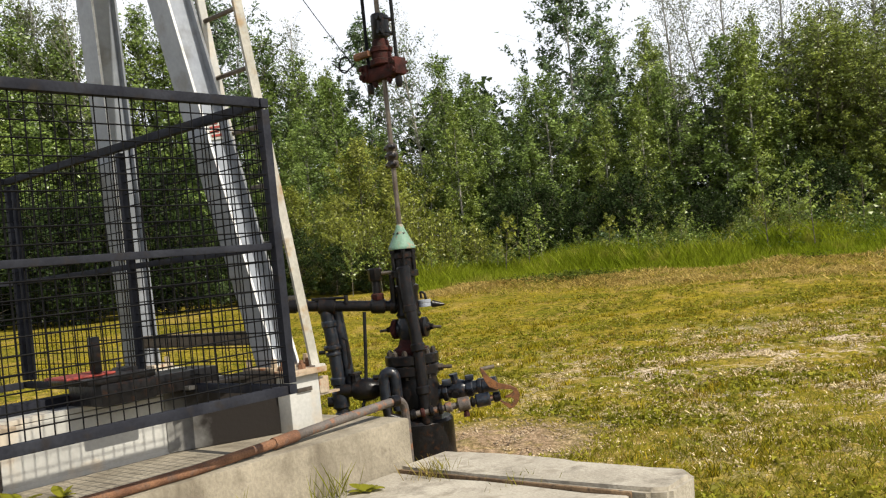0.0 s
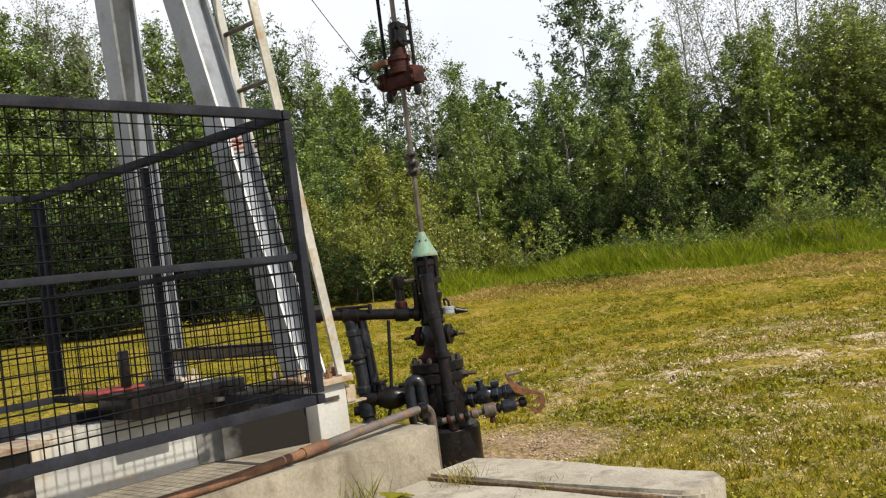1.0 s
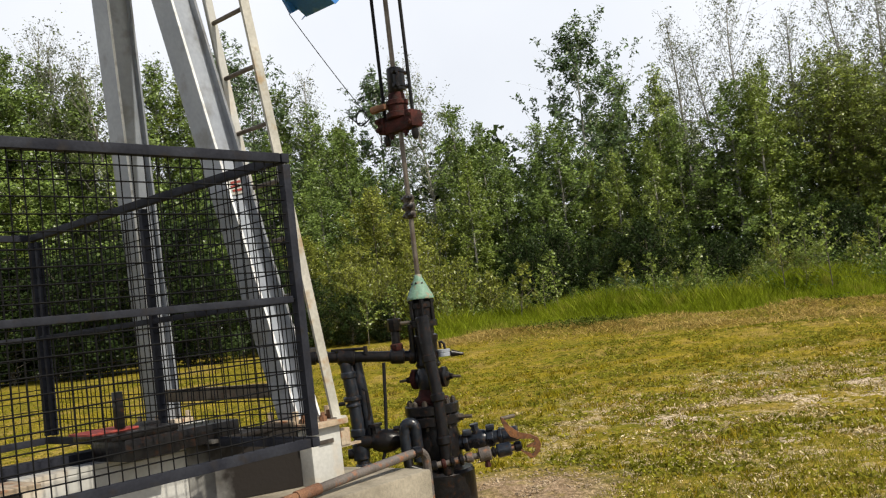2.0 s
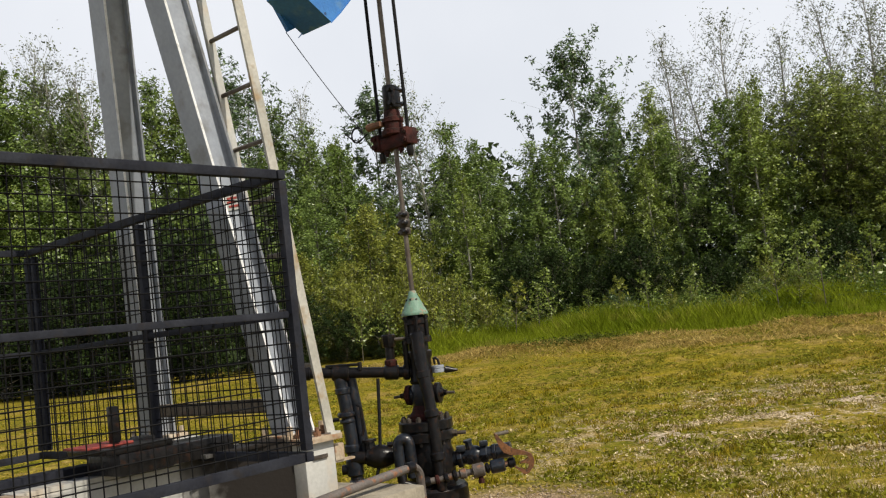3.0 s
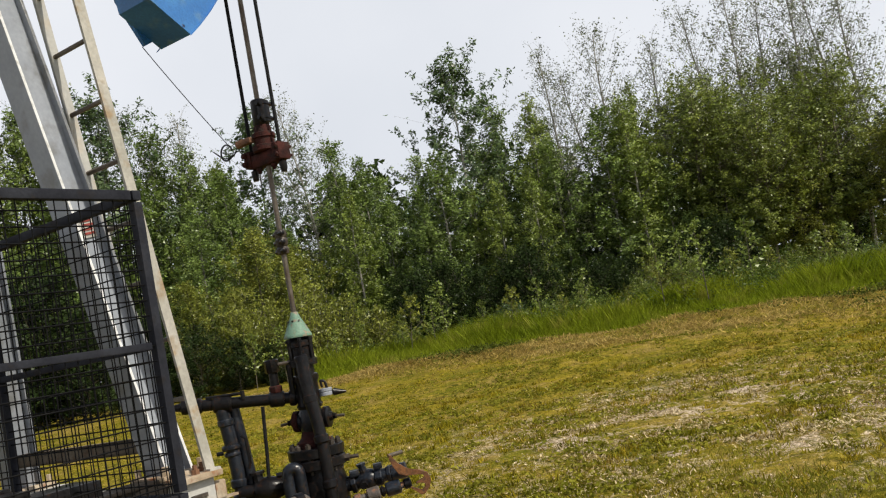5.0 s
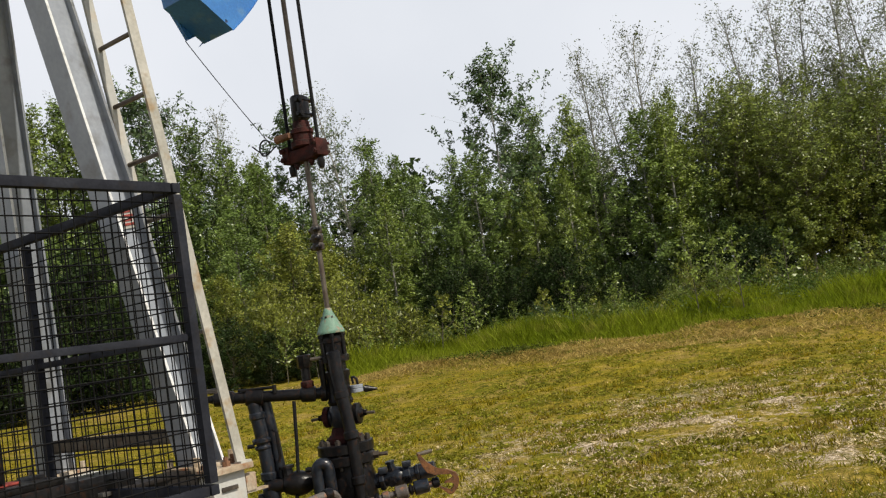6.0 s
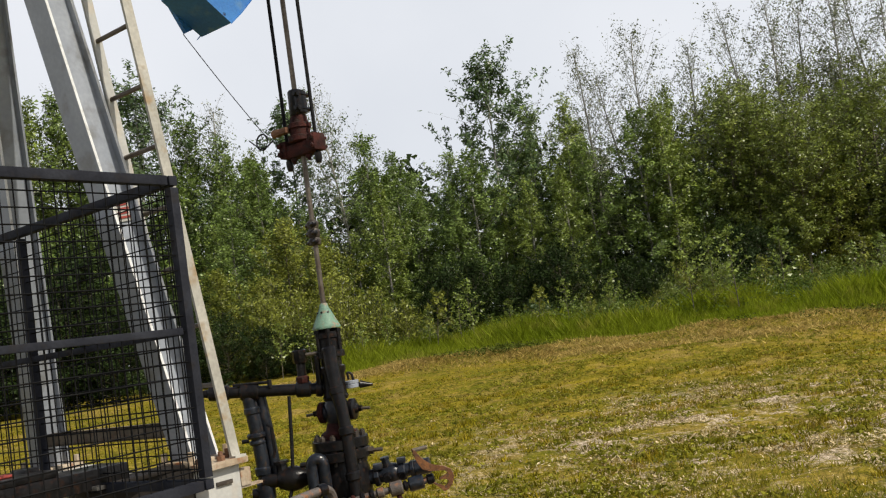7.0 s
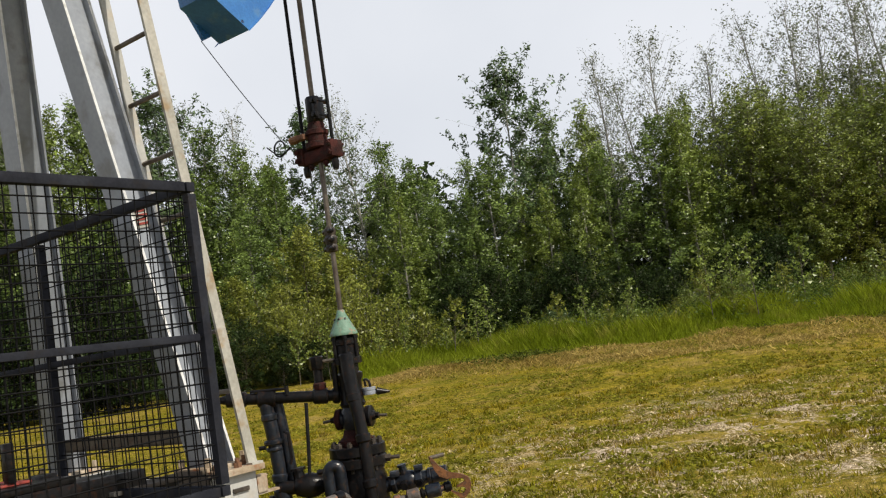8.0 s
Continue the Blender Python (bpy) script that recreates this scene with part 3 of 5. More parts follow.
def horse_head():
    """Two side plates and a curved face; the arc is centred on the saddle."""
    cy, cz, R = -1.79, 4.78, 1.77
    a0, a1 = math.atan2(3.43 - cz, -0.75 - cy), radians(32)
    arc = [(cy + R * math.cos(a0 + (a1 - a0) * k / 22), cz + R * math.sin(a0 + (a1 - a0) * k / 22)) for k in range(23)]
    tilt = Matrix.Translation((0, cy, cz)) @ Matrix.Rotation(0.045, 4, "X") @ Matrix.Translation((0, -cy, -cz))
    head = B()
    prism(head, arc + [(-1.05, 5.25), (-1.06, 4.4), (-0.985, 3.57)], (-0.13, 0, 0), (0.16, 0, 0), (0, 1, 0), (0, 0, 1))
    head.transform(tilt)
    ob = part("horse_head", head, M_BLUE, jack, "blue painted steel head with a rusty lower edge")
    cheek = B()
    prism(cheek, arc[2:12] + [(-1.06, 4.4), (-0.975, 3.66), (-0.825, 3.392), (-0.735, 3.438), (-0.715, 3.47), (-0.68, 3.49)], (-0.162, 0, 0), (-0.132, 0, 0), (0, 1, 0), (0, 0, 1))
    cheek.transform(tilt)
    part("far_cheek", cheek, M_BLUE, ob)
    edge = B()
    prism(edge, [(-0.01, -0.01), (0.01, -0.01), (0.01, 0.01), (-0.01, 0.01)], (-0.13, -0.754, 3.428), (0.16, -0.754, 3.428), (0, 1, 0), (0, 0, 1))
    edge.transform(tilt)
    part("rusty_edge", edge, M_RUST, ob, "rusty lower edge")
    for s in (-0.168, 0.168):
        lip = B()
        for p, q in zip(arc, arc[1:]):
            prism(lip, [(-0.008, -0.012), (0.008, -0.012), (0.008, 0.03), (-0.008, 0.03)], (s, p[0], p[1]), (s, q[0], q[1]), (1, 0, 0), (0, 0.7, 0.7))
        lip.transform(tilt)
        part("rim", lip, M_BLUE, ob)
    return ob


horse_head()

# ---- warning tag on the leg ----
tag = thing("warning_tag", "small white tag with red lines on the grey leg", "sign", m=JACK)
bm = B()
m_tag = Matrix.Translation((0.328, -1.705, 2.175)) @ Euler((radians(10), 0, 0)).to_matrix().to_4x4()
box(bm, (-0.004, -0.042, -0.052), (0.004, 0.042, 0.052), m_tag, 0.001)
part("plate", bm, M_WHITE, tag)
for k in range(4):
    bm = B()
    box(bm, (0.005, -0.035 + 0.006 * (k % 2), 0.030 - 0.022 * k), (0.008, 0.036 - 0.009 * ((k + 1) % 2), 0.042 - 0.022 * k), m_tag)
    part("red_bar", bm, M_RED, tag)

# ---- ladder ----
ladder = thing("ladder", "cream painted steel ladder with rust, up the legs", "ladder", m=JACK)


def on_ladder(lat, z):
    return V(lat, -1.41 - 0.142 * (z - 0.88), z)


for lat in (0.60, 0.30):
    bm = B()
    prism(bm, [(-0.008, -0.028), (0.008, -0.028), (0.008, 0.028), (-0.008, 0.028)], on_ladder(lat, 0.865 if lat > 0.5 else 1.92), on_ladder(lat, 4.7), (1, 0, 0), (0, 1, 0))
    if lat > 0.5:
        box(bm, (lat - 0.008, -1.44, 0.86), (lat + 0.04, -1.37, 0.872))
    part("rail", bm, M_CREAM if lat > 0.5 else M_WHITE, ladder)
for k in range(11):
    z = 1.24 + 0.306 * k
    if z < 4.6:
        bm = B()
        rod(bm, on_ladder(0.308 if z > 2.0 else 0.40, z), on_ladder(0.592, z), 0.0125, seg=10)
        part("rung", bm, M_ROD, ladder)

# ---- guard cage ----
cage = thing("guard_cage", "dark grey steel guard cage with welded wire mesh", "safety cage", m=JACK)
X0, X1, Y0, Y1, Z0, Z1 = -1.43, 1.147, -5.0, -2.03, 0.852, 2.138


def bar(name, p, q, s=0.042):
    bm = B()
    lo = [min(a, b) - s / 2 for a, b in zip(p, q)]
    hi = [max(a, b) + s / 2 for a, b in zip(p, q)]
    box(bm, lo, hi, bevel=0.004)
    return part(name, bm, M_CAGE, cage)


for x in (X0, X1):
    for y in (Y0, Y1):
        bar("corner_post", (x, y, Z0 + 0.05), (x, y, Z1 - 0.05))
    for z, nm in ((Z0, "bottom_rail"), (Z1, "top_rail"), ((Z0 + Z1) / 2, "middle_rail")):
        bar(nm, (x, Y0 + 0.025, z), (x, Y1 - 0.051, z), 0.042 if nm != "middle_rail" else 0.030)
for y in (Y0, Y1):
    for z, nm in ((Z0, "bottom_rail"), (Z1, "top_rail"), ((Z0 + Z1) / 2, "middle_rail")):
        bar(nm, (X0, y, z), (X1, y, z), 0.042 if nm != "middle_rail" else 0.030)
    bar("post", (-0.08, y, Z0 + 0.05), (-0.08, y, Z1 - 0.05), 0.036)

    bar("gate_post", (X0 + 0.085, y, Z0 + 0.05), (X0 + 0.085, y, Z1 - 0.05), 0.036)


def mesh_panel(p, u, lu, lz):
    """Welded wires over a panel from p, lu along u and lz up, in cells a little taller than wide."""
    bm = B()
    p, u = V(*p), V(*u)
    n = u.cross(V(0, 0, 1))
    k = int(lu / 0.0545)
    for i in range(1, k + 1):
        a = p + u * (i * lu / (k + 1))
        rod(bm, a, a + V(0, 0, lz), 0.0031, seg=4)
    k = int(lz / 0.066)
    for i in range(1, k + 1):
        a = p + V(0, 0, i * lz / (k + 1)) + n * 0.004
        rod(bm, a, a + u * lu, 0.0031, seg=4)
    return tagged(part("wire_mesh", bm, M_WIRE, cage, "dark welded wire mesh"), kind="stuff")


mesh_panel((X1, Y0, Z0), (0, 1, 0), Y1 - Y0, Z1 - Z0)
mesh_panel((X0, Y1, Z0), (1, 0, 0), X1 - X0, Z1 - Z0)
mesh_panel((X0, Y0, Z0), (0, 1, 0), Y1 - Y0, Z1 - Z0)

# ---- brake gear inside the cage ----
gear = thing("brake_base", "black steel brake base with a red plate on the skid", "machine base", m=JACK)
bm = B()
box(bm, (0.16, -2.56, BEAM_Z + 0.002), (0.47, -2.28, 0.955), bevel=0.01)
box(bm, (0.18, -2.34, 0.90), (0.30, -2.27, 1.0), bevel=0.006)
part("block", bm, M_BLACK, gear)
bm = B()
box(bm, (0.10, -2.62, 0.955), (0.47, -2.28, 0.985), bevel=0.004)
part("cover", bm, M_BLACK, gear)
bm = B()
box(bm, (0.14, -2.66, 0.987), (0.36, -2.42, 0.998), bevel=0.003)
part("red_plate", bm, M_RED, gear, "faded red plate")
bm = B()
box(bm, (0.33, -2.53, 1.0), (0.37, -2.49, 1.17), bevel=0.006)
part("upright_pin", bm, M_BLACK, gear)
bm = B()
box(bm, (0.20, -2.29, BEAM_Z + 0.002), (0.42, -1.90, 0.945), bevel=0.008)
part("long_block", bm, M_BLACK, gear)

# ---- line pipe on the pad ----
pipe = thing("line_pipe", "rusty steel pipe along the edge of the pad", "pipe", m=JACK)
bm = B()
tube(bm, [(0.925, -5.5, 0.560), (0.92, -3.2, 0.560), (0.90, -2.4, 0.560), (0.845, -1.86, 0.572)], 0.023)
part("rusty_length", bm, M_RUST, pipe, "orange rusty pipe length")
bm = B()
rod(bm, (0.852, -1.93, 0.570), (0.832, -1.77, 0.576), 0.029)
part("coupling", bm, M_RUST, pipe)
bm = B()
tube(bm, [(0.838, -1.80, 0.574), (0.815, -1.5, 0.588), (0.80, -1.14, 0.605)] + bend((0.797, -1.04, 0.608), (0.792, -0.95, 0.612), (0.79, -0.95, 0.53)) + [(0.79, -0.95, 0.05)], 0.024)
part("grey_length", bm, M_PIPE, pipe, "grey brown worn pipe length")
bm = B()
turned(bm, (0.797, -1.03, 0.609), (0, 1, 0.03), [(-0.03, 0.028), (-0.025, 0.032), (0.02, 0.032), (0.025, 0.028)])
part("elbow_collar", bm, M_BLACK, pipe)

# ---- wellhead ----
well = thing("wellhead", "black oily wellhead with flanges, valves and flow pipes", "wellhead")


def flange(name, z0, z1, r, bolts, mat, parent, core=None, at=(0, 0)):
    bm = B()
    turned(bm, (at[0], at[1], 0), (0, 0, 1), [(z0, r - 0.006), (z0 + 0.006, r), (z1 - 0.006, r), (z1, r - 0.006)], 32)
    ob = part(name, bm, mat, parent)
    for k in range(bolts):
        a = 2 * math.pi * (k + 0.5) / bolts
        b = B()
        x, y = at[0] + (r - 0.032) * math.cos(a), at[1] + (r - 0.032) * math.sin(a)
        rod(b, (x, y, z0 - 0.025), (x, y, z1 + 0.034), 0.012, seg=8)
        rod(b, (x, y, z1), (x, y, z1 + 0.024), 0.021, seg=6)
        part("bolt", b, M_OILY, ob)
    return ob


bm = B()
turned(bm, (0, 0, 0), (0, 0, 1), [(-0.12, 0.235), (0.27, 0.235), (0.29, 0.22), (0.295, 0.14)], 36)
part("surface_casing", bm, M_BLACK, well, "black casing collar in the ground")
bm = B()
turned(bm, (0, 0, 0), (0, 0, 1), [(0.29, 0.15), (0.33, 0.165), (0.50, 0.165), (0.56, 0.15), (0.60, 0.15)], 32)
part("casing_head", bm, M_BLACK, well)
flange("flange", 0.595, 0.662, 0.188, 12, M_BLACK, well, at=(-0.01, 0))
flange("flange", 0.670, 0.738, 0.188, 12, M_BLACK, well, at=(-0.01, 0))
bm = B()
turned(bm, (-0.01, 0, 0), (0, 0, 1), [(0.738, 0.115), (0.775, 0.115), (0.80, 0.085), (0.845, 0.07)], 28)
part("tubing_hanger", bm, M_REDRUST, well, "rusty red hanger neck")
bm = B()
turned(bm, (-0.005, 0, 0), (0, 0, 1), [(0.835, 0.07), (0.86, 0.082), (0.965, 0.082), (0.985, 0.07), (1.0, 0.07)], 24)
turned(bm, (0, 0, 0.915), (1, -0.35, 0), [(-0.10, 0.048), (-0.095, 0.054), (0.095, 0.054), (0.10, 0.048)], 20)
part("ram_body", bm, M_BLUEBLK, well)
for k in (-1, 1):
    bm = B()
    turned(bm, (0, 0, 0.915), (k, -0.35 * k, 0), [(0.088, 0.066), (0.092, 0.070), (0.122, 0.070), (0.126, 0.062), (0.130, 0.034), (0.15, 0.026)], 24)
    ob = part("ram_cap", bm, M_REDRUST if k < 0 else M_BLACK, well)
    bm = B()
    rod(bm, (k * 0.125, -0.044 * k, 0.915), (k * 0.215, -0.075 * k, 0.908), 0.010, seg=8)
    part("ram_screw", bm, M_ROD, ob)
    bm = B()
    rod(bm, (k * 0.14, -0.049 * k, 0.915), (k * 0.162, -0.057 * k, 0.913), 0.021, seg=6)
    part("gland_nut", bm, M_BLACK, ob)
bm = B()
turned(bm, (0, 0, 0), (0, 0, 1), [(0.99, 0.08), (1.01, 0.088), (1.03, 0.078), (1.16, 0.078), (1.18, 0.09), (1.21, 0.09), (1.22, 0.07), (1.29, 0.07)], 24)
part("pumping_tee", bm, M_BLACK, well)
bm = B()
turned(bm, (0, 0, 0), (0, 0, 1), [(1.27, 0.085), (1.275, 0.098), (1.315, 0.098), (1.32, 0.072), (1.40, 0.072), (1.405, 0.08), (1.44, 0.08), (1.46, 0.06), (1.48, 0.05)], 24)
box_ob = part("stuffing_box", bm, M_BLACK, well)
for a in (20, 95, 160, 215, 275, 330):
    b = B()
    x, y = 0.082 * math.cos(radians(a)), 0.082 * math.sin(radians(a))
    rod(b, (x, y, 1.30), (x, y, 1.455), 0.009, seg=8)
    rod(b, (x, y, 1.44), (x, y, 1.462), 0.016, seg=6)
    part("bolt", b, M_BLACK, box_ob)
bm = B()
turned(bm, (0, 0, 0), (0, 0, 1), [(1.467, 0.094), (1.475, 0.096), (1.49, 0.090), (1.615, 0.030), (1.635, 0.026), (1.64, 0.021)], 32)
cone = part("cone", bm, M_GREEN, well, "faded green steel cone with rusty rim")
for a in (250, 300, 205):
    b = B()
    c, s = math.cos(radians(a)), math.sin(radians(a))
    rod(b, (0.046 * c, 0.046 * s, 1.575), (0.055 * c, 0.055 * s, 1.579), 0.007, seg=10)
    part("hole", b, M_BLACK, cone)

# flow line to the side and down
bm = B()
rod(bm, (-0.06, 0, 1.076), (-0.80, 0.0, 1.150), 0.038, seg=18)
flow = part("flow_pipe", bm, M_BLACK, well)
for x, r, l in ((-0.10, 0.056, 0.05), (-0.205, 0.054, 0.1), (-0.56, 0.058, 0.12), (-0.71, 0.05, 0.04)):
    b = B()
    turned(b, (x, 0, 1.07 - 0.1 * x), (1, 0, -0.1), [(-l / 2, r - 0.008), (-l / 2 + 0.01, r), (l / 2 - 0.01, r), (l / 2, r - 0.008)], 18)
    part("collar", b, M_BLACK, flow)
b = B()
turned(b, (-0.80, 0, 1.150), (-1, 0, 0.1), [(-0.03, 0.05), (0.02, 0.05), (0.03, 0.03), (0.07, 0.022)], 14)
part("end_plug", b, M_BLACK, flow)
b = B()
rod(b, (-0.66, -0.02, 1.183), (-0.42, -0.03, 1.172), 0.010, seg=8)
box(b, (-0.64, -0.03, 1.172), (-0.57, 0.01, 1.186))
rod(b, (-0.42, -0.03, 1.13), (-0.42, -0.03, 1.188), 0.015, seg=8)
part("clamp_bar", b, M_BLACK, flow)
bm = B()
rod(bm, (-0.205, 0, 1.10), (-0.203, 0, 1.32), 0.032, seg=16)
nip = part("nipple", bm, M_BLACK, well)
for z0, z1, r in ((1.13, 1.18, 0.044), (1.265, 1.355, 0.05)):
    b = B()
    turned(b, (-0.204, 0, 0), (0, 0, 1), [(z0, r - 0.006), (z0 + 0.008, r), (z1 - 0.008, r), (z1, r - 0.01)], 8)
    part("cap" if z1 > 1.3 else "collar", b, M_BLACK if z1 > 1.3 else M_REDRUST, nip)
b = B()
rod(b, (-0.16, -0.02, 1.315), (-0.08, -0.03, 1.315), 0.012, seg=8)
part("bleeder", b, M_ROD, nip)
bm = B()
rod(bm, (-0.095, -0.03, 1.06), (-0.09, -0.04, 1.30), 0.02, seg=10)
part("side_tube", bm, M_BLACK, well)

bm = B()
tube(bm, [(-0.575, 0, 1.125), (-0.55, 0, 0.9), (-0.535, 0, 0.7), (-0.52, 0.0, 0.30)], 0.046, 16)
down = part("down_pipe", bm, M_BLUEBLK, well)
bm = B()
tube(bm, [(-0.505, 0.05, 1.09), (-0.48, 0.05, 0.85), (-0.45, 0.04, 0.48)], 0.040, 14)
part("by_pass_pipe", bm, M_BLUEBLK, well)
for z, r, l in ((1.0, 0.054, 0.05), (0.835, 0.064, 0.035), (0.79, 0.056, 0.03), (0.60, 0.053, 0.06), (0.47, 0.06, 0.12), (0.34, 0.058, 0.09)):
    b = B()
    x = -0.52 - 0.057 * (z - 0.3)
    turned(b, (x, 0, z), (0, 0, 1), [(-l / 2, r - 0.008), (-l / 2 + 0.01, r), (l / 2 - 0.01, r), (l / 2, r - 0.008)], 16)
    part("collar", b, M_BLUEBLK, down)
b = B()
rod(b, (-0.60, -0.03, 0.81), (-0.645, -0.03, 0.81), 0.014, seg=8)
part("stub", b, M_BLACK, down)
b = B()
tube(b, [(-0.47, -0.03, 0.90), (-0.445, -0.04, 0.88), (-0.44, -0.04, 0.72), (-0.455, -0.04, 0.68)], 0.011, 8)
part("lever", b, M_BLACK, down)
bm = B()
tube(bm, [(-0.76, 0.0, 0.30), (-0.60, 0, 0.30), (-0.52, 0, 0.30)], 0.042, 14)
rod(bm, (-0.62, 0, 0.46), (-0.50, 0, 0.46), 0.035, seg=12)
part("ground_pipe", bm, M_BLACK, well)

# lower valve and the return bend
bm = B()
turned(bm, (-0.545, -0.02, 0.535), (1, 0, -0.05), [(0.0, 0.045), (0.10, 0.045), (0.11, 0.06), (0.15, 0.075), (0.20, 0.085), (0.25, 0.075), (0.29, 0.055), (0.33, 0.055), (0.34, 0.066), (0.38, 0.066), (0.39, 0.05)], 20)
low = part("check_valve", bm, M_BLACK, well)
b = B()
rod(b, (-0.405, -0.02, 0.57), (-0.412, -0.02, 0.632), 0.04, 0.032, seg=8)
rod(b, (-0.412, -0.02, 0.632), (-0.413, -0.02, 0.65), 0.05, seg=8)
part("bonnet", b, M_BLACK, low)
b = B()
rod(b, (-0.29, -0.03, 0.60), (-0.21, -0.03, 0.60), 0.018, seg=8)
part("plug", b, M_BLACK, low)
bm = B()
pts = [(-0.168 + 0.038 * math.cos(radians(a)), -0.16, 0.60 + 0.040 * math.sin(radians(a))) for a in range(180, -1, -15)]
tube(bm, [(-0.206, -0.16, 0.44), (-0.206, -0.16, 0.56)] + pts + [(-0.130, -0.16, 0.56), (-0.128, -0.15, 0.38)], 0.0385, 16)
part("return_bend", bm, M_BLUEBLK, well)
bm = B()
tube(bm, [(-0.206, -0.16, 0.45), (-0.20, -0.17, 0.34), (-0.05, -0.18, 0.28), (0.0, -0.14, 0.27)], 0.040, 12)
part("lower_bend", bm, M_BLACK, well)
bm = B()
tube(bm, [(0.0, -0.10, 1.325), (0.006, -0.115, 1.18), (0.016, -0.13, 1.06), (0.034, -0.15, 0.93), (0.046, -0.165, 0.78), (0.052, -0.185, 0.50), (0.055, -0.195, 0.28)], [0.048, 0.048, 0.046, 0.040, 0.040, 0.040, 0.040], 16)
kill = part("slanting_pipe", bm, M_BLACK, well)
for z, x, y in ((1.055, 0.016, -0.13), (0.79, 0.045, -0.165), (0.50, 0.052, -0.185), (1.315, 0.0, -0.10)):
    b = B()
    turned(b, (x, y, z), (-0.08, 0.08, 1), [(-0.03, 0.042), (-0.02, 0.05), (0.02, 0.05), (0.03, 0.042)], 14)
    part("collar", b, M_BLACK, kill)

# small needle valve high on the side
bm = B()
rod(bm, (0.06, 0, 1.075), (0.20, -0.01, 1.065), 0.018, seg=10)
rod(bm, (0.17, -0.01, 1.068), (0.255, -0.012, 1.055), 0.028, 0.008, seg=10)
nv = part("needle_valve", bm, M_BLACK, well)
b = B()
turned(b, (0.118, -0.01, 1.078), (0, 0, 1), [(-0.026, 0.042), (-0.024, 0.046), (-0.004, 0.046), (-0.002, 0.043), (0.002, 0.043), (0.004, 0.046), (0.022, 0.046), (0.024, 0.042)], 20)
part("gauge_body", b, M_GALV, nv, "grey round gauge body")
b = B()
tube(b, [(0.13, -0.01, 1.10), (0.125, -0.01, 1.14), (0.11, -0.01, 1.155), (0.095, -0.01, 1.155)], 0.009, 8)
rod(b, (0.10, -0.01, 1.11), (0.095, -0.01, 1.16), 0.008, seg=8)
part("gauge_handle", b, M_BLACK, nv)

bm = B()
tube(bm, [(-0.305, -0.02, 1.06), (-0.312, -0.03, 0.95), (-0.325, -0.04, 0.75), (-0.34, -0.05, 0.58), (-0.36, -0.06, 0.46), (-0.40, -0.07, 0.34), (-0.42, -0.07, 0.28)], 0.012, 8)
part("hose", bm, M_CABLE, well, "thin black hose")

# side outlet with its valves
bm = B()
AX = V(1, -0.18, 0.07).normalized()
turned(bm, (0.13, -0.02, 0.452), AX, [(0.0, 0.05), (0.05, 0.05), (0.055, 0.060), (0.08, 0.060), (0.09, 0.050), (0.14, 0.056), (0.175, 0.068), (0.21, 0.060), (0.225, 0.048), (0.26, 0.044), (0.33, 0.044), (0.335, 0.052), (0.43, 0.052), (0.436, 0.044)], 20)
sv = part("side_valve", bm, M_BLUEBLK, well)
for at, r, l in ((0.075, 0.074, 0.035), (0.245, 0.066, 0.05), (0.315, 0.060, 0.03)):
    b = B()
    turned(b, V(0.13, -0.02, 0.452) + AX * (at - l / 2), AX, [(0, r - 0.006), (0.006, r), (l - 0.006, r), (l, r - 0.006)], 6)
    part("union_nut", b, M_BLUEBLK, sv)
b = B()
rod(b, (0.285, -0.055, 0.47), (0.265, -0.065, 0.56), 0.030, 0.024, seg=8)
rod(b, (0.265, -0.065, 0.56), (0.263, -0.066, 0.575), 0.034, seg=6)
box(b, (0.18, -0.10, 0.50), (0.245, -0.02, 0.54), bevel=0.008)
box(b, (0.34, -0.12, 0.525), (0.40, -0.06, 0.56), bevel=0.008)
part("valve_cap", b, M_BLUEBLK, sv)
b = B()
rod(b, (0.27, -0.09, 0.455), (0.262, -0.16, 0.44), 0.026, seg=6)
part("plug", b, M_BLACK, sv)
b = B()
rod(b, (0.37, -0.10, 0.455), (0.365, -0.15, 0.445), 0.020, seg=6)
part("plug", b, M_BLACK, sv)
bm = B()
rod(bm, (-0.05, -0.22, 0.346), (0.56, -0.22, 0.412), 0.022, seg=12)
p2 = part("outlet_pipe", bm, M_PIPE, well, "worn grey-brown outlet pipe")
for x, r, l, mt in ((-0.03, 0.034, 0.04, M_BLACK), (0.035, 0.032, 0.03, M_REDRUST), (0.095, 0.036, 0.03, M_BLACK), (0.155, 0.038, 0.03, M_BLACK), (0.21, 0.034, 0.05, M_PIPE), (0.315, 0.046, 0.085, M_PIPE), (0.375, 0.036, 0.025, M_BLACK), (0.445, 0.046, 0.10, M_BLUEBLK), (0.54, 0.034, 0.05, M_BLACK)):
    b = B()
    turned(b, (x, -0.22, 0.352 + 0.108 * x), (1, 0, 0.108), [(-l / 2, r - 0.008), (-l / 2 + 0.008, r), (l / 2 - 0.008, r), (l / 2, r - 0.008)], 14)
    part("fitting", b, mt, p2)
b = B()
rod(b, (0.325, -0.22, 0.37), (0.327, -0.23, 0.30), 0.017, seg=8)
rod(b, (0.326, -0.225, 0.325), (0.327, -0.23, 0.30), 0.024, seg=6)
part("drain_nipple", b, M_REDRUST, p2)
bm = B()
rod(bm, (0.15, -0.04, 0.63), (0.26, -0.06, 0.628), 0.013, seg=8)
rod(bm, (0.17, -0.044, 0.63), (0.20, -0.05, 0.629), 0.026, seg=6)
part("lock_screw", bm, M_ROD, well)
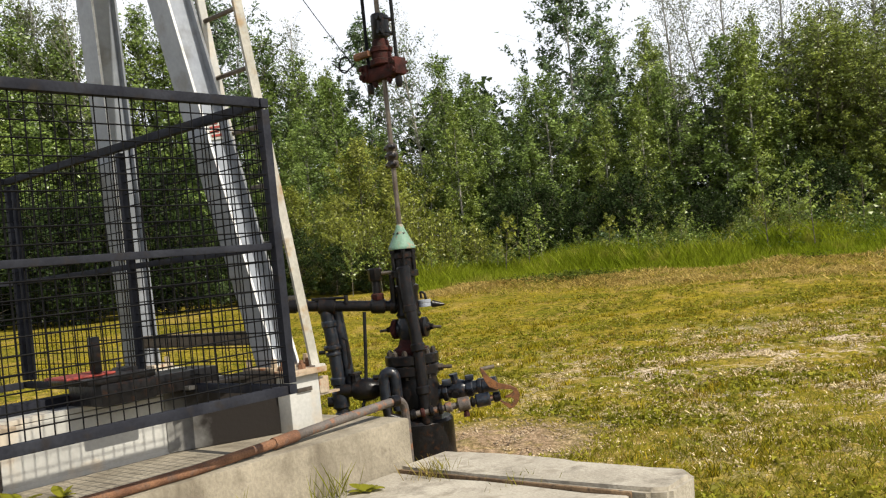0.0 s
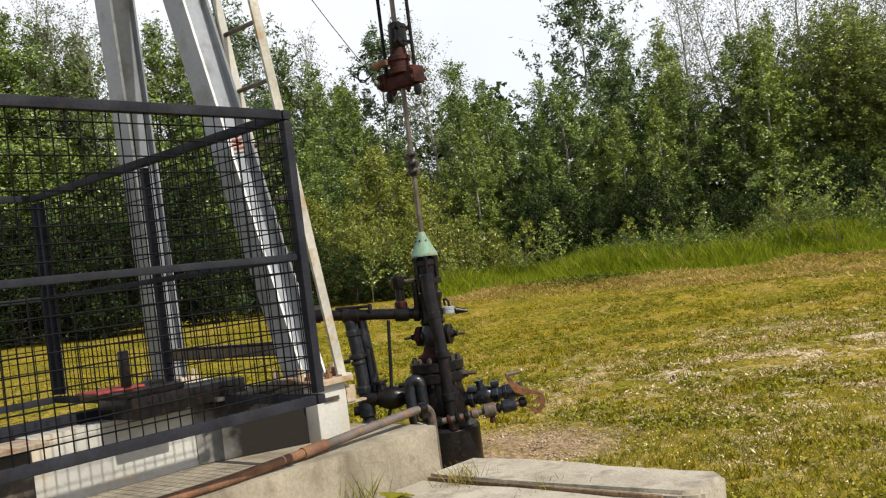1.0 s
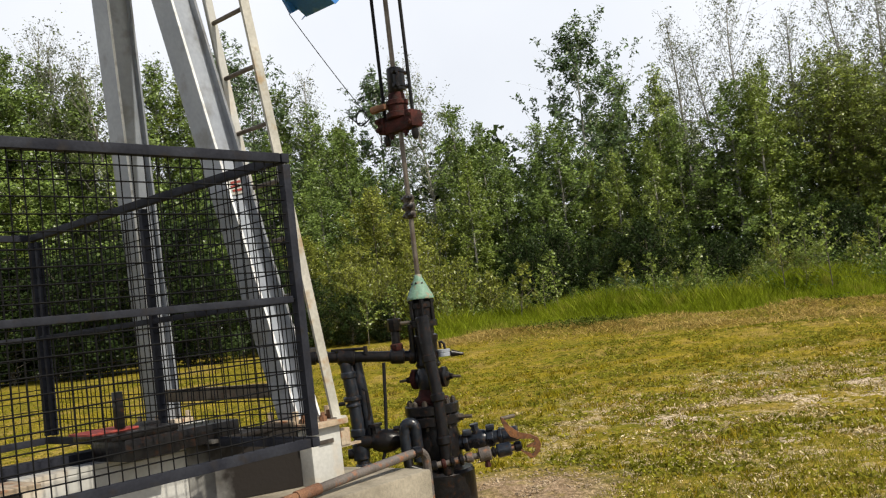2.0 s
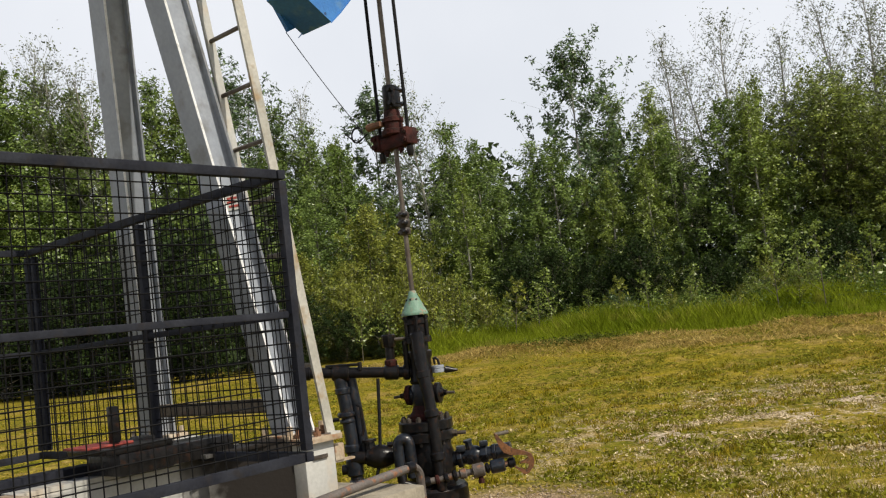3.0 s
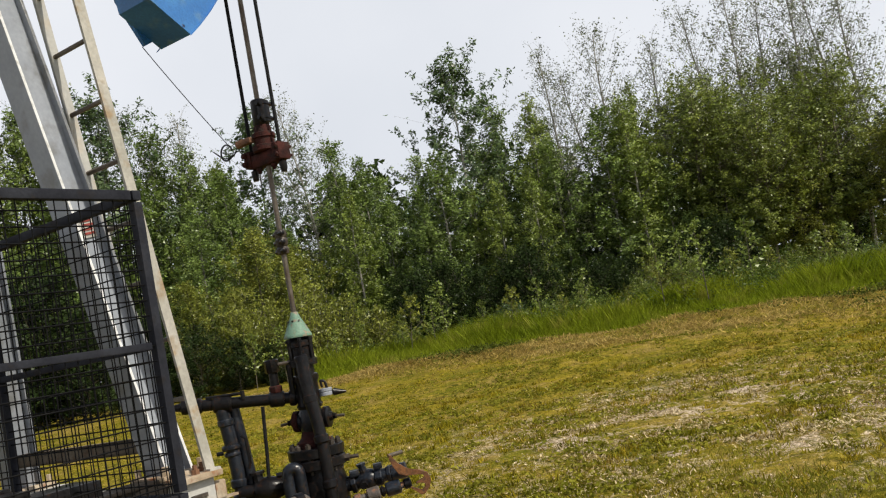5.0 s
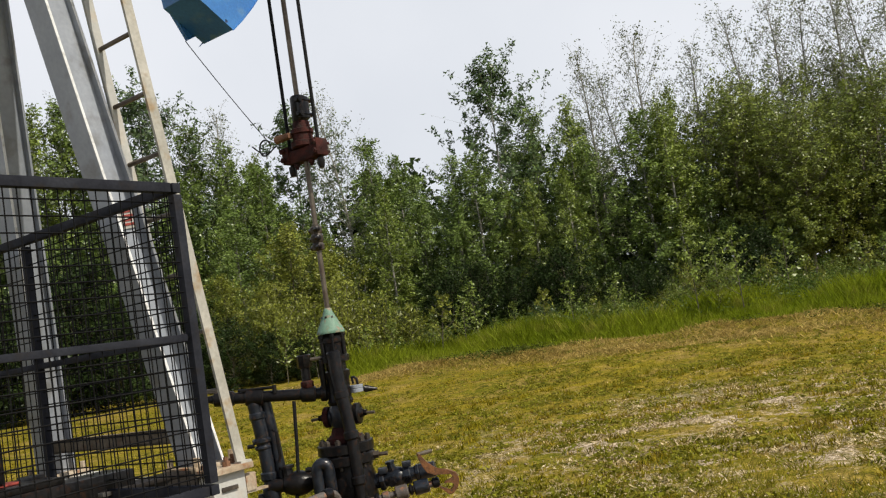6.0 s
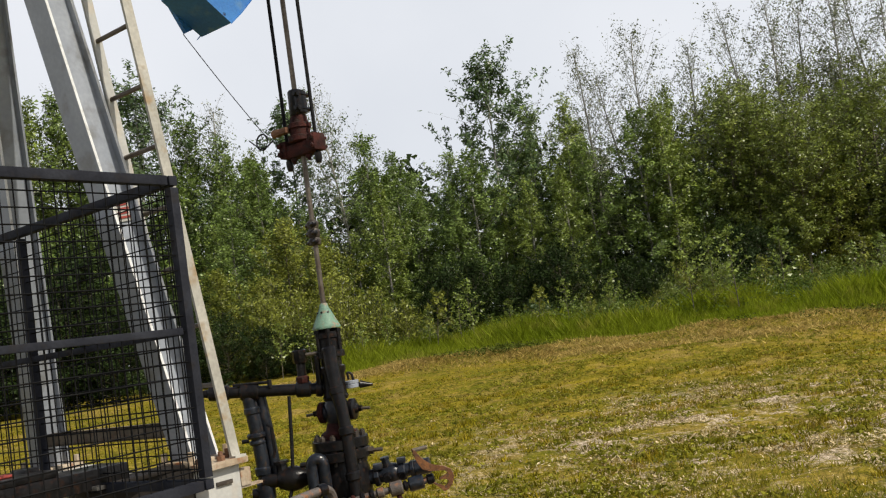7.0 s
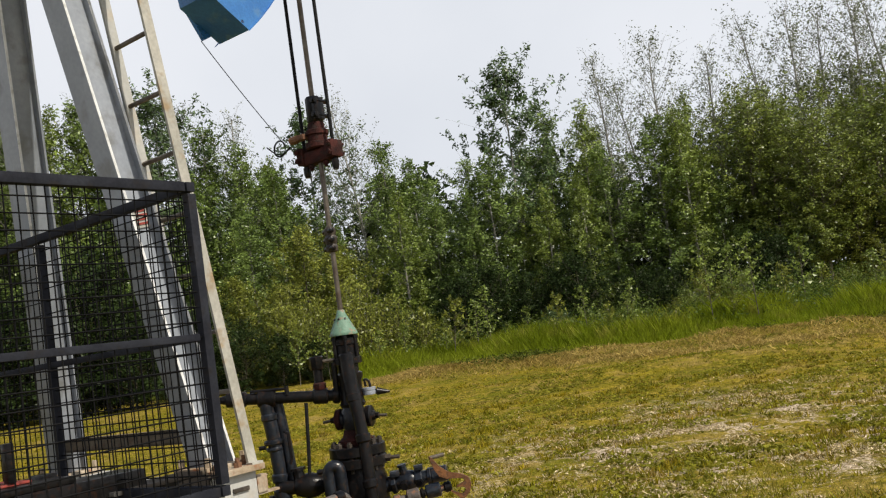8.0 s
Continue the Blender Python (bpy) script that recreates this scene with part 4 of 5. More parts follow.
# wrench on the valve
wrench = thing("valve_wrench", "worn orange hooked wrench hung on the side valve", "wrench")
bm = B()
outline = [(0.452, 0.600), (0.470, 0.585), (0.505, 0.510), (0.56, 0.455), (0.64, 0.430), (0.685, 0.400), (0.700, 0.345), (0.685, 0.290), (0.650, 0.245), (0.620, 0.240), (0.585, 0.285), (0.560, 0.310),
           (0.566, 0.318), (0.600, 0.296), (0.632, 0.272), (0.655, 0.290), (0.664, 0.318), (0.640, 0.335), (0.600, 0.328), (0.602, 0.345), (0.650, 0.360), (0.668, 0.372), (0.650, 0.398), (0.600, 0.402), (0.545, 0.405), (0.500, 0.430), (0.478, 0.480), (0.455, 0.555)]
prism(bm, [(a - 0.008, 0.329 + (b - 0.24) * 0.822) for a, b in outline], (0, -0.27, 0), (0, -0.246, 0), (1, 0, 0), (0, 0, 1))
bmesh.ops.bevel(bm, geom=list(bm.edges), offset=0.003, segments=1, affect="EDGES")
part("hook", bm, M_ORANGE, wrench)
bm = B()
rod(bm, (0.447, -0.26, 0.610), (0.54, -0.22, 0.615), 0.013, seg=10)
part("handle_pin", bm, M_ROD, wrench)

# ---- polished rod, carrier and bridle ----
LIFT = 0.08
carrier = thing("carrier_bar", "rusty red carrier bar hung from wire ropes on the rod", "carrier bar", m=Matrix.Translation((0, 0, LIFT)) @ JACK)
bm = B()
rod(bm, (0, 0, 1.36), (0, 0, 4.3), 0.0175, seg=14)
part("polished_rod", bm, M_ROD, carrier, "brown worn polished rod")
for s in (-1, 1):
    bm = B()
    pts = []
    cy, cz, R = -1.79, 4.78, 1.79
    for k in range(12):
        a = radians(30 - 2.7 * k)
        pts.append((s * 0.137, cy + R * math.cos(a), cz + R * math.sin(a)))
    pts += [(s * 0.137, 0.0, 4.2), (s * 0.137, 0.0, 3.4), (s * 0.137, 0.0, 2.55)]
    tube(bm, pts, 0.0125, 10)
    part("wire_rope", bm, M_CABLE, carrier, "black greased wire rope")
    bm = B()
    turned(bm, (s * 0.137, 0, 0), (0, 0, 1), [(2.50, 0.018), (2.53, 0.026), (2.57, 0.026)], 12)
    part("rope_socket", bm, M_BLACK, carrier)
bm = B()
box(bm, (-0.135, -0.048, 2.575), (0.135, 0.048, 2.672), bevel=0.022)
br = part("bar", bm, M_REDRUST, carrier)
for k in (-1, 1):
    b = B()
    box(b, (k * 0.137 - 0.032, -0.058, 2.585), (k * 0.137 + 0.032, 0.058, 2.705), bevel=0.012)
    cheek = part("end_cheek", b, M_REDRUST, br)
    for z in (2.615, 2.675):
        b = B()
        rod(b, (k * 0.15, -0.082, z), (k * 0.15, 0.082, z), 0.011, seg=8)
        rod(b, (k * 0.15, -0.078, z), (k * 0.15, -0.060, z), 0.020, seg=6)
        part("bolt", b, M_REDRUST, cheek)
    b = B()
    rod(b, (k * 0.07, -0.02, 2.535), (k * 0.07, -0.02, 2.69), 0.013, seg=8)
    rod(b, (k * 0.07, -0.02, 2.552), (k * 0.07, -0.02, 2.574), 0.022, seg=6)
    part("hanging_bolt", b, M_REDRUST, br)
bm = B()
turned(bm, (0, 0, 0), (0, 0, 1), [(2.672, 0.080), (2.680, 0.088), (2.715, 0.088), (2.722, 0.070), (2.765, 0.070), (2.770, 0.080), (2.800, 0.080), (2.808, 0.062), (2.85, 0.058), (2.862, 0.046)], 18)
part("rotator", bm, M_REDRUST, carrier, "rusty red rod rotator")
bm = B()
box(bm, (-0.17, -0.10, 2.745), (-0.04, -0.05, 2.785), bevel=0.008)
rod(bm, (-0.18, -0.075, 2.765), (-0.12, -0.075, 2.765), 0.027, seg=14)
part("rotator_arm", bm, M_RUST, carrier, "brown rusty rotator arm")
bm = B()
turned(bm, (0, 0, 0), (0, 0, 1), [(2.855, 0.048), (2.865, 0.055), (3.03, 0.052), (3.04, 0.044)], 16)
box(bm, (0.02, -0.045, 2.87), (0.062, 0.045, 3.03), bevel=0.012)
cl2 = part("rod_clamp", bm, M_BLACK, carrier)
for z in (2.90, 3.0):
    b = B()
    rod(b, (0.05, -0.07, z), (0.05, 0.07, z), 0.016, seg=6)
    rod(b, (0.04, -0.05, z), (0.075, -0.05, z), 0.02, seg=6)
    part("bolt", b, M_BLACK, cl2)
bm = B()
turned(bm, (0, 0, 0), (0, 0, 1), [(1.955, 0.026), (1.962, 0.040), (1.992, 0.044), (2.008, 0.034), (2.022, 0.042), (2.052, 0.045), (2.070, 0.034), (2.082, 0.041), (2.112, 0.042), (2.128, 0.026)], 12)
cl3 = part("lower_clamp", bm, M_OILY, carrier, "dark oily three-lobed rod clamp")
for z in (1.978, 2.038, 2.098):
    b = B()
    turned(b, (0.0, -0.02, z), (1, -0.3, 0), [(-0.058, 0.010), (-0.052, 0.019), (0.052, 0.019), (0.058, 0.010)], 8)
    part("bolt", b, M_BLACK, cl3)
bm = B()
ring = [(-0.265 + 0.055 * math.cos(radians(a)), -0.11, 2.73 + 0.055 * math.sin(radians(a))) for a in range(0, 340, 20)]
tube(bm, ring, 0.006, 6)
tube(bm, [(-0.36, -0.14, 2.76), (-0.30, -0.12, 2.70), (-0.24, -0.11, 2.68), (-0.17, -0.10, 2.72)], 0.005, 6)
part("cable_loop", bm, M_CABLE, carrier)
bm = B()
a, b3 = V(-0.147, -0.78, 3.43 - LIFT), V(-0.23, -0.11, 2.77)
tube(bm, [a.lerp(b3, k / 14) - V(0, 0, 0.10 * 4 * (k / 14) * (1 - k / 14)) * 0.12 for k in range(15)], 0.003, 6)
part("pull_cable", bm, M_CABLE, carrier, "thin slack pull cable")

# ---- the wood ----


def leaf_cloud(centres, spread, n, size, rs, flat=0.4, w=None, face=0.0, slim=1.0):
    """n leaves, as pointed blades, scattered round the centres; face: how far they turn up and away from the stem."""
    c = centres[rs.choice(len(centres), n, p=w)] + rs.normal(0, 1, (n, 3)) * spread
    nr = rs.normal(0, 1, (n, 3))
    if face:
        away = c * (1.0, 1.0, 0.0)
        away /= np.linalg.norm(away, axis=1)[:, None] + 0.3
        nr = nr * 0.55 + face * (away * 0.75 + np.array([0.0, 0.0, 0.75]))
    d1 = rs.normal(0, 1, (n, 3))
    d1[:, 2] *= flat
    d1[:, 2] -= 0.35
    d2 = np.cross(d1, nr)
    d2 /= np.linalg.norm(d2, axis=1)[:, None]
    d1 = np.cross(nr, d2) if face else d1
    d1 /= np.linalg.norm(d1, axis=1)[:, None]
    s = size * rs.uniform(0.55, 1.4, (n, 1))
    v = np.stack([c - d1 * s * 0.5 - d2 * s * 0.14 * slim, c + d2 * s * 0.45 * slim, c + d1 * s * 0.62 - d2 * s * 0.16 * slim], 1).reshape(-1, 3)
    return v, np.arange(n * 3).reshape(n, 3)


def tree(height, radius, base, kind, seed, leaves, leaf_size, lean=0.3, limbs=44, shape=1.0, tip=0.13, twigs=4, clump=0.07, thin=0.9, rise=0.5, slim=1.0, wander=0.10):
    """A trunk, limbs and twigs, with the leaves in clumps along the twigs. base: where the crown starts, as part of the height;
    thin: how much barer the top is than the foot."""
    rs = np.random.default_rng(seed)
    bm = B()
    trunk = []
    off = rs.normal(0, lean, 2)
    for k in range(9):
        h = k / 8
        trunk.append((off[0] * h * h + wander * math.sin(5 * h + seed), off[1] * h * h + wander * math.cos(4 * h + seed), height * h * 0.97))
    r0 = 0.006 * height + 0.02
    tube(bm, trunk, [r0 * (1 - 0.9 * k / 8) + 0.008 for k in range(9)], 7)
    tp = np.array(trunk)
    cents, wts = [], []
    for i in range(limbs):
        h = base + (0.99 - base) * (i + rs.uniform(0, 1)) / limbs
        p = np.array([np.interp(h * 8, range(9), tp[:, j]) for j in range(3)])
        f = (h - base) / (1 - base)
        env = (0.55 + 0.9 * f if f < 0.4 else 0.91 * (1 - f) / 0.6 + tip) * shape
        ln = radius * env * rs.uniform(0.5, 1.22)
        az = 2.4 * i + rs.uniform(-0.6, 0.6)
        up = rise + 0.9 * f + rs.uniform(-0.3, 0.35)
        q = p + ln * np.array([math.cos(az), math.sin(az), up])
        mid = (p + q) / 2 + np.array([0, 0, -0.13 * ln])
        rb = 0.009 + 0.009 * ln * (1 - f)
        tube(bm, [tuple(p), tuple(mid), tuple(q)], [rb, rb * 0.65, 0.004], 4)
        for k in np.linspace(0.3, 1.0, twigs + 1):
            o = p * (1 - k) ** 2 + 2 * mid * k * (1 - k) + q * k * k
            d = (q - p) / (np.linalg.norm(q - p) + 1e-6) * 0.5 + rs.normal(0, 0.65, 3) + np.array([0, 0, 0.25])
            e = o + d * (0.12 + 0.30 * ln) * rs.uniform(0.6, 1.2)
            if k < 0.99 and thin > 1.05 or slim < 1:
                tube(bm, [tuple(o), tuple(e)], [0.005, 0.003], 3)
            weight = (1.25 - thin * f) * (0.5 + 0.5 * k) * rs.uniform(0.3, 1.7)
            for m in (0.35, 0.7, 1.0):
                cents.append(o * (1 - m) + e * m)
                wts.append(weight)
    cents.append(tp[-1])
    wts.append(0.3)
    wts = np.array(wts) / sum(wts)
    ob = thing("tree", kind[0], "tree", "trees at the wood's edge")
    part("trunk", bm, kind[2], ob)
    v, f = leaf_cloud(np.array(cents), clump + 0.02 * radius, leaves, leaf_size, rs, w=wts, face=0.8, slim=slim)
    soup("crown", v, f, kind[1], ob)
    return ob


ASPEN = ("slender aspen with grey-green leaves and a pale trunk", LEAFS[0], M_BARK)
BIRCH = ("light green birch with fine leaves and a pale trunk", LEAFS[1], M_BARK)
POPLAR = ("dark green poplar with upright open branches", LEAFS[2], M_BARK)
# leaves darkened to stand for the deep shade low in the wood
SHADE_THICKET = ("dense thicket down to the grass, shade painted into its dark leaves", LEAFS[4], M_TWIG)
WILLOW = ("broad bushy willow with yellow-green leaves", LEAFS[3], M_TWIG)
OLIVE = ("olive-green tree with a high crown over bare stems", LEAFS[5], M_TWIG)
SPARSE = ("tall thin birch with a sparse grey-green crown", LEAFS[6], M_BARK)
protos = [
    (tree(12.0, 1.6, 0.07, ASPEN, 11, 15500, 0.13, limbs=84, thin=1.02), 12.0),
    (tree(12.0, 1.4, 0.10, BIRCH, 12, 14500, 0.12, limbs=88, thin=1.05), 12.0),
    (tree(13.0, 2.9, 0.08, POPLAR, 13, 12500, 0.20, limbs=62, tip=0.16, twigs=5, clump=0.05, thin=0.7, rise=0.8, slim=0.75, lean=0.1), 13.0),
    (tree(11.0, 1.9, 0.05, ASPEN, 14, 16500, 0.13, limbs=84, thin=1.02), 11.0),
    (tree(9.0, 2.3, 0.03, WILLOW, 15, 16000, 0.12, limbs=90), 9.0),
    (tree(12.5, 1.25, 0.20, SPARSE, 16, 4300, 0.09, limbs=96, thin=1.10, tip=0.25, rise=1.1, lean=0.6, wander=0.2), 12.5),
    (tree(5.0, 1.9, 0.02, SHADE_THICKET, 17, 8500, 0.135, limbs=80, shape=1.1), 5.0),
    (tree(12.0, 2.2, 0.25, OLIVE, 18, 12000, 0.14, limbs=84, tip=0.3, lean=0.5, thin=1.1), 12.0),
    (tree(12.5, 1.5, 0.16, SPARSE, 19, 5000, 0.095, limbs=90, thin=1.06, tip=0.3, rise=0.9, lean=0.8, wander=0.25), 12.5),
]
placed = set()


def plant(k, x, y, h, spin, wide=1.0):
    ob, h0 = protos[k]
    s = h / h0
    m = Matrix.LocRotScale((x, y, float(gz(x, y)) - 0.05), Euler((0, 0, spin)), None)
    if k in placed:
        ob = copy_thing(ob, m)
    else:
        placed.add(k)
        ob.matrix_basis = m
    w = s * wide
    ob.scale = (w, w, s)
    return ob


# the front row, as the skyline shows it: across, tree top's height, kind
SKYLINE = [(-22.5, 16.2, 3), (-21.0, 16.6, 1), (-19.6, 16.2, 0), (-18.6, 15.2, 3), (-17.6, 16.0, 8), (-16.6, 14.6, 0), (-15.6, 15.4, 5), (-15.0, 13.8, 3), (-14.0, 14.6, 8), (-13.0, 13.8, 1), (-12.0, 13.6, 3), (-11.2, 14.0, 5),
           (-10.4, 13.2, 1), (-9.6, 12.4, 3), (-8.7, 13.4, 2), (-7.6, 13.2, 8), (-6.6, 12.2, 0), (-5.6, 12.6, 5), (-5.0, 11.0, 3), (-3.8, 10.4, 1), (-2.3, 11.6, 2), (-0.1, 12.4, 8), (1.1, 10.5, 0), (2.3, 9.4, 3), (4.4, 9.2, 0),
           (6.5, 12.8, 2), (8.3, 10.8, 0), (9.9, 11.0, 1), (11.3, 13.3, 5), (12.4, 11.9, 8), (13.6, 13.9, 8), (14.6, 11.0, 1), (15.6, 12.8, 5), (17.2, 10.6, 7), (18.6, 14.2, 8), (19.6, 14.6, 5), (18.3, 10.8, 1), (20.4, 10.8, 7),
           (21.3, 14.4, 8), (22.6, 15.2, 5), (23.3, 11.0, 7), (24.6, 14.6, 8), (25.6, 14.2, 5)]
rt = random.Random(5)
for x, top, k in SKYLINE:
    y = 33.0 + rt.uniform(-0.8, 0.8)
    plant(k, x * (y + 6.2) / 39.2, y, (top - 0.7) * (y + 6.2) / 39.2, rt.uniform(0, 6.28))
# younger trees in front of and between them, lighter towards the well
for i in range(34):
    x = -17 + i * 1.30 + rt.uniform(-0.5, 0.5)
    k = rt.choice((0, 1, 3, 0, 3, 1)) if x < 15.5 else rt.choice((7, 7, 4))
    plant(k, x, 31.0 + rt.uniform(-1.0, 1.0) - (0.010 * x * x * 0.8 if x > 0 else 0), rt.uniform(5.2, 8.8), rt.uniform(0, 6.28), 1.2)
for x, y, h in ((12.9, 30.4, 8.8), (16.6, 29.6, 8.6), (18.0, 29.9, 8.0), (21.4, 28.8, 8.8)):
    plant(7 if x > 16 else 1, x, y, h, 1.3 * x, 1.2)
# the wood behind
for i in range(22):
    x = -27 + i * 2.75 + rt.uniform(-0.6, 0.6)
    row = (rt.choice((0, 1, 3, 0, 5)), x, 37.5 + rt.uniform(-2.2, 5), rt.uniform(9.0, 11.6), rt.uniform(0, 6.28), 1.25)
    if i % 3:
        plant(*row)
for x, h in ((-18.6, 12.6), (-16.6, 12.4), (-14.7, 11.8)):
    plant(0, x, 32.0, h, 2.1 * x, 1.2)
for i in range(10):
    plant(rt.choice((0, 3, 4)), rt.choice((-1, 1)) * rt.uniform(25, 36), rt.uniform(28, 36), rt.uniform(9, 13), rt.uniform(0, 6.28), 1.2)

# the depth of the wood, too far in to tell its trees apart; a backdrop with its shade in the leaf colour
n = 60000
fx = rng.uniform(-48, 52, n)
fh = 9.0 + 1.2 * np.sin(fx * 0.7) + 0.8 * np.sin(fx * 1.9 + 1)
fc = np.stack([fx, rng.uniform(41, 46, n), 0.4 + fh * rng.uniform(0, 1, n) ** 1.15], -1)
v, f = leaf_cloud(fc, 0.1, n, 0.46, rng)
tagged(soup("far_wood", v, f, LEAFS[4]), "depth of the wood behind the trees, its shade painted into dark leaves", "wood", kind="stuff")
# thick growth that reaches down to the field on the side behind the cage, its shade put in the leaf colour
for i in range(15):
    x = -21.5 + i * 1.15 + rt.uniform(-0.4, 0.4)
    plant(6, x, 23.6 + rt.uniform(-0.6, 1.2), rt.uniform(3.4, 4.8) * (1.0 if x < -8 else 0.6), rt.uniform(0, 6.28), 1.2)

# dark-leaved thickets that paint shade at the feet of the trees
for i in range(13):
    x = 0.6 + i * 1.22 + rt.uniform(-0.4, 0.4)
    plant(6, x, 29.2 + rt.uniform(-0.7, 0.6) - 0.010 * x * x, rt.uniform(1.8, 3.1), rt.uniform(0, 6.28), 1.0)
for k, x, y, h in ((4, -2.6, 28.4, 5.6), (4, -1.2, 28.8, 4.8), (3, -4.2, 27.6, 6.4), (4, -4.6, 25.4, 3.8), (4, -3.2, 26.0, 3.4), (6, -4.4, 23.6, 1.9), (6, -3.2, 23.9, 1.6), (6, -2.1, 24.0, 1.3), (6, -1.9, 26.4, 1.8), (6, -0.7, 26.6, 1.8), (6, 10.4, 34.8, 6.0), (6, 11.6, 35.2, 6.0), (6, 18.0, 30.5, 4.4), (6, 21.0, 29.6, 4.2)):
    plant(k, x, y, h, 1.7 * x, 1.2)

# shrubs at the foot of the wood


def shrub(h, r, seed, mat, label, leaves=3800, size=0.085):
    rs = np.random.default_rng(seed)
    bm = B()
    cents = []
    for i in range(16):
        az, l = rs.uniform(0, 6.28), rs.uniform(0.4, 1.0)
        q = np.array([r * l * math.cos(az), r * l * math.sin(az), h * rs.uniform(0.55, 1.0) * (1.15 - 0.4 * l)])
        tube(bm, [(0.1 * math.cos(az), 0.1 * math.sin(az), -0.1), tuple(q * (0.45, 0.45, 0.6)), tuple(q)], [0.018, 0.012, 0.005], 4)
        for k in np.linspace(0.35, 1.05, 5):
            cents.append(q * k + rs.normal(0, 0.08, 3))
    ob = thing("shrub", label, "shrub", "shrubs at the foot of the wood")
    part("woody_base", bm, M_TWIG, ob)
    v, f = leaf_cloud(np.array(cents), 0.10 + 0.05 * r, leaves, size, rs)
    soup("leaves", v, f, mat, ob)
    return ob


shrubs = [shrub(2.2, 1.0, 31, LEAFS[1], "light green leafy shrub in tall grass"), shrub(1.8, 1.1, 32, LEAFS[2], "grey-green leafy shrub in tall grass"),
          shrub(2.6, 0.9, 33, LEAFS[5], "olive-green upright willow shrub in tall grass")]
first = [True, True, True]
spots = [(-18 + i * 1.12 + rt.uniform(-0.45, 0.45), None) for i in range(39)] + [(12.2, 27.2), (11.6, 26.9), (-2.4, 29.0), (-1.6, 28.6), (20.0, 24.5), (17.0, 25.8)]
for x, yy in spots:
    y = yy if yy else float(edge_y(x)) + rt.uniform(5.8, 8.8)
    k = rt.randrange(3)
    s = rt.uniform(0.35, 0.72)
    m = Matrix.LocRotScale((x, y, float(gz(x, y))), Euler((0, 0, rt.uniform(0, 6.28))), None)
    if first[k]:
        ob, first[k] = shrubs[k], False
        ob.matrix_basis = m
    else:
        ob = copy_thing(shrubs[k], m)
    ob.scale = (s, s, s * rt.uniform(0.8, 1.2))


def upright_willow(h, seed):
    """A bush of many thin stems that stand steeply, leafy along their whole length."""
    rs = np.random.default_rng(seed)
    bm = B()
    cents = []
    for i in range(34):
        az, l, hh = rs.uniform(0, 6.28), 0.42 * h * rs.uniform(0, 1) ** 0.6, h * rs.uniform(0.55, 1.05)
        foot = np.array([0.22 * l * math.cos(az), 0.22 * l * math.sin(az), -0.1])
        q = np.array([l * math.cos(az), l * math.sin(az), hh * (1.05 - 0.35 * l / (0.42 * h))])
        mid = foot * 0.3 + q * 0.55
        tube(bm, [tuple(foot), tuple(mid), tuple(q)], [0.014, 0.010, 0.004], 4)
        for k in np.linspace(0.12, 1.0, 9):
            cents.append(foot * (1 - k) ** 2 + 2 * mid * k * (1 - k) + q * k * k)
    ob = thing("willow_bush", "yellow-green willow bush of thin upright brownish stems", "bush", "willow bushes by the field")
    tagged(part("woody_base", bm, M_TWIG, ob), kind="stuff")
    v, f = leaf_cloud(np.array(cents), np.array([0.12, 0.12, 0.16]), 5200, 0.12, rs, 1.6, slim=0.6, face=0.3)
    soup("leaves", v, f, LEAFS[3], ob)
    return ob


bush = upright_willow(3.4, 35)
for i, (x, y, k) in enumerate(((-0.75, 24.3, 1.0), (-1.9, 24.6, 0.85), (0.35, 26.0, 0.8), (-3.4, 25.2, 0.8), (11.7, 26.2, 0.62), (1.7, 27.4, 0.6))):
    m = Matrix.LocRotScale((x, y, float(gz(x, y))), Euler((0, 0, 2 * x)), None)
    if i:
        ob = copy_thing(bush, m)
    else:
        ob = bush
        ob.matrix_basis = m
    ob.scale = (k, k, k)

# young saplings standing in the tall grass


def sapling(h, seed, mat, label, leaves=340):
    rs = np.random.default_rng(seed)
    bm = B()
    cents = []
    top = np.array([rs.normal(0, 0.12), rs.normal(0, 0.12), h])
    tube(bm, [(0, 0, -0.1), tuple(top * 0.5), tuple(top)], [0.016, 0.011, 0.004], 5)
    for i in range(13):
        k = 0.25 + 0.72 * i / 12
        az, l = 2.4 * i, 0.34 * h * (1.05 - k) + 0.08
        q = top * k + np.array([l * math.cos(az), l * math.sin(az), 0.7 * l])
        tube(bm, [tuple(top * k), tuple(q)], [0.007, 0.003], 4)
        for m in (0.35, 0.7, 1.0):
            cents.append(top * k * (1 - m) + q * m)
    ob = thing("sapling", label, "sapling", "saplings in the tall grass")
    tagged(part("stem", bm, M_TWIG, ob), kind="stuff")
    v, f = leaf_cloud(np.array(cents), 0.05, leaves, 0.10, rs, face=0.5)
    soup("foliage", v, f, mat, ob)
    return ob


saps = [sapling(2.2, 81, LEAFS[1], "thin light green sapling in the tall grass"), sapling(1.7, 82, LEAFS[3], "small yellow-green sapling in the tall grass")]
used = [False, False]
for i in range(46):
    x = -2.5 + i * 0.55 + rt.uniform(-0.35, 0.35)
    y = float(edge_y(x)) + rt.uniform(2.4, 7.4)
    k = i % 2
    m = Matrix.LocRotScale((x, y, float(gz(x, y))), Euler((0, 0, rt.uniform(0, 6.28))), None)
    if used[k]:
        ob = copy_thing(saps[k], m)
    else:
        ob, used[k] = saps[k], True
        ob.matrix_basis = m
    s = rt.uniform(0.55, 1.2)
    ob.scale = (s, s, s)

# ---- grass, straw and stones ----


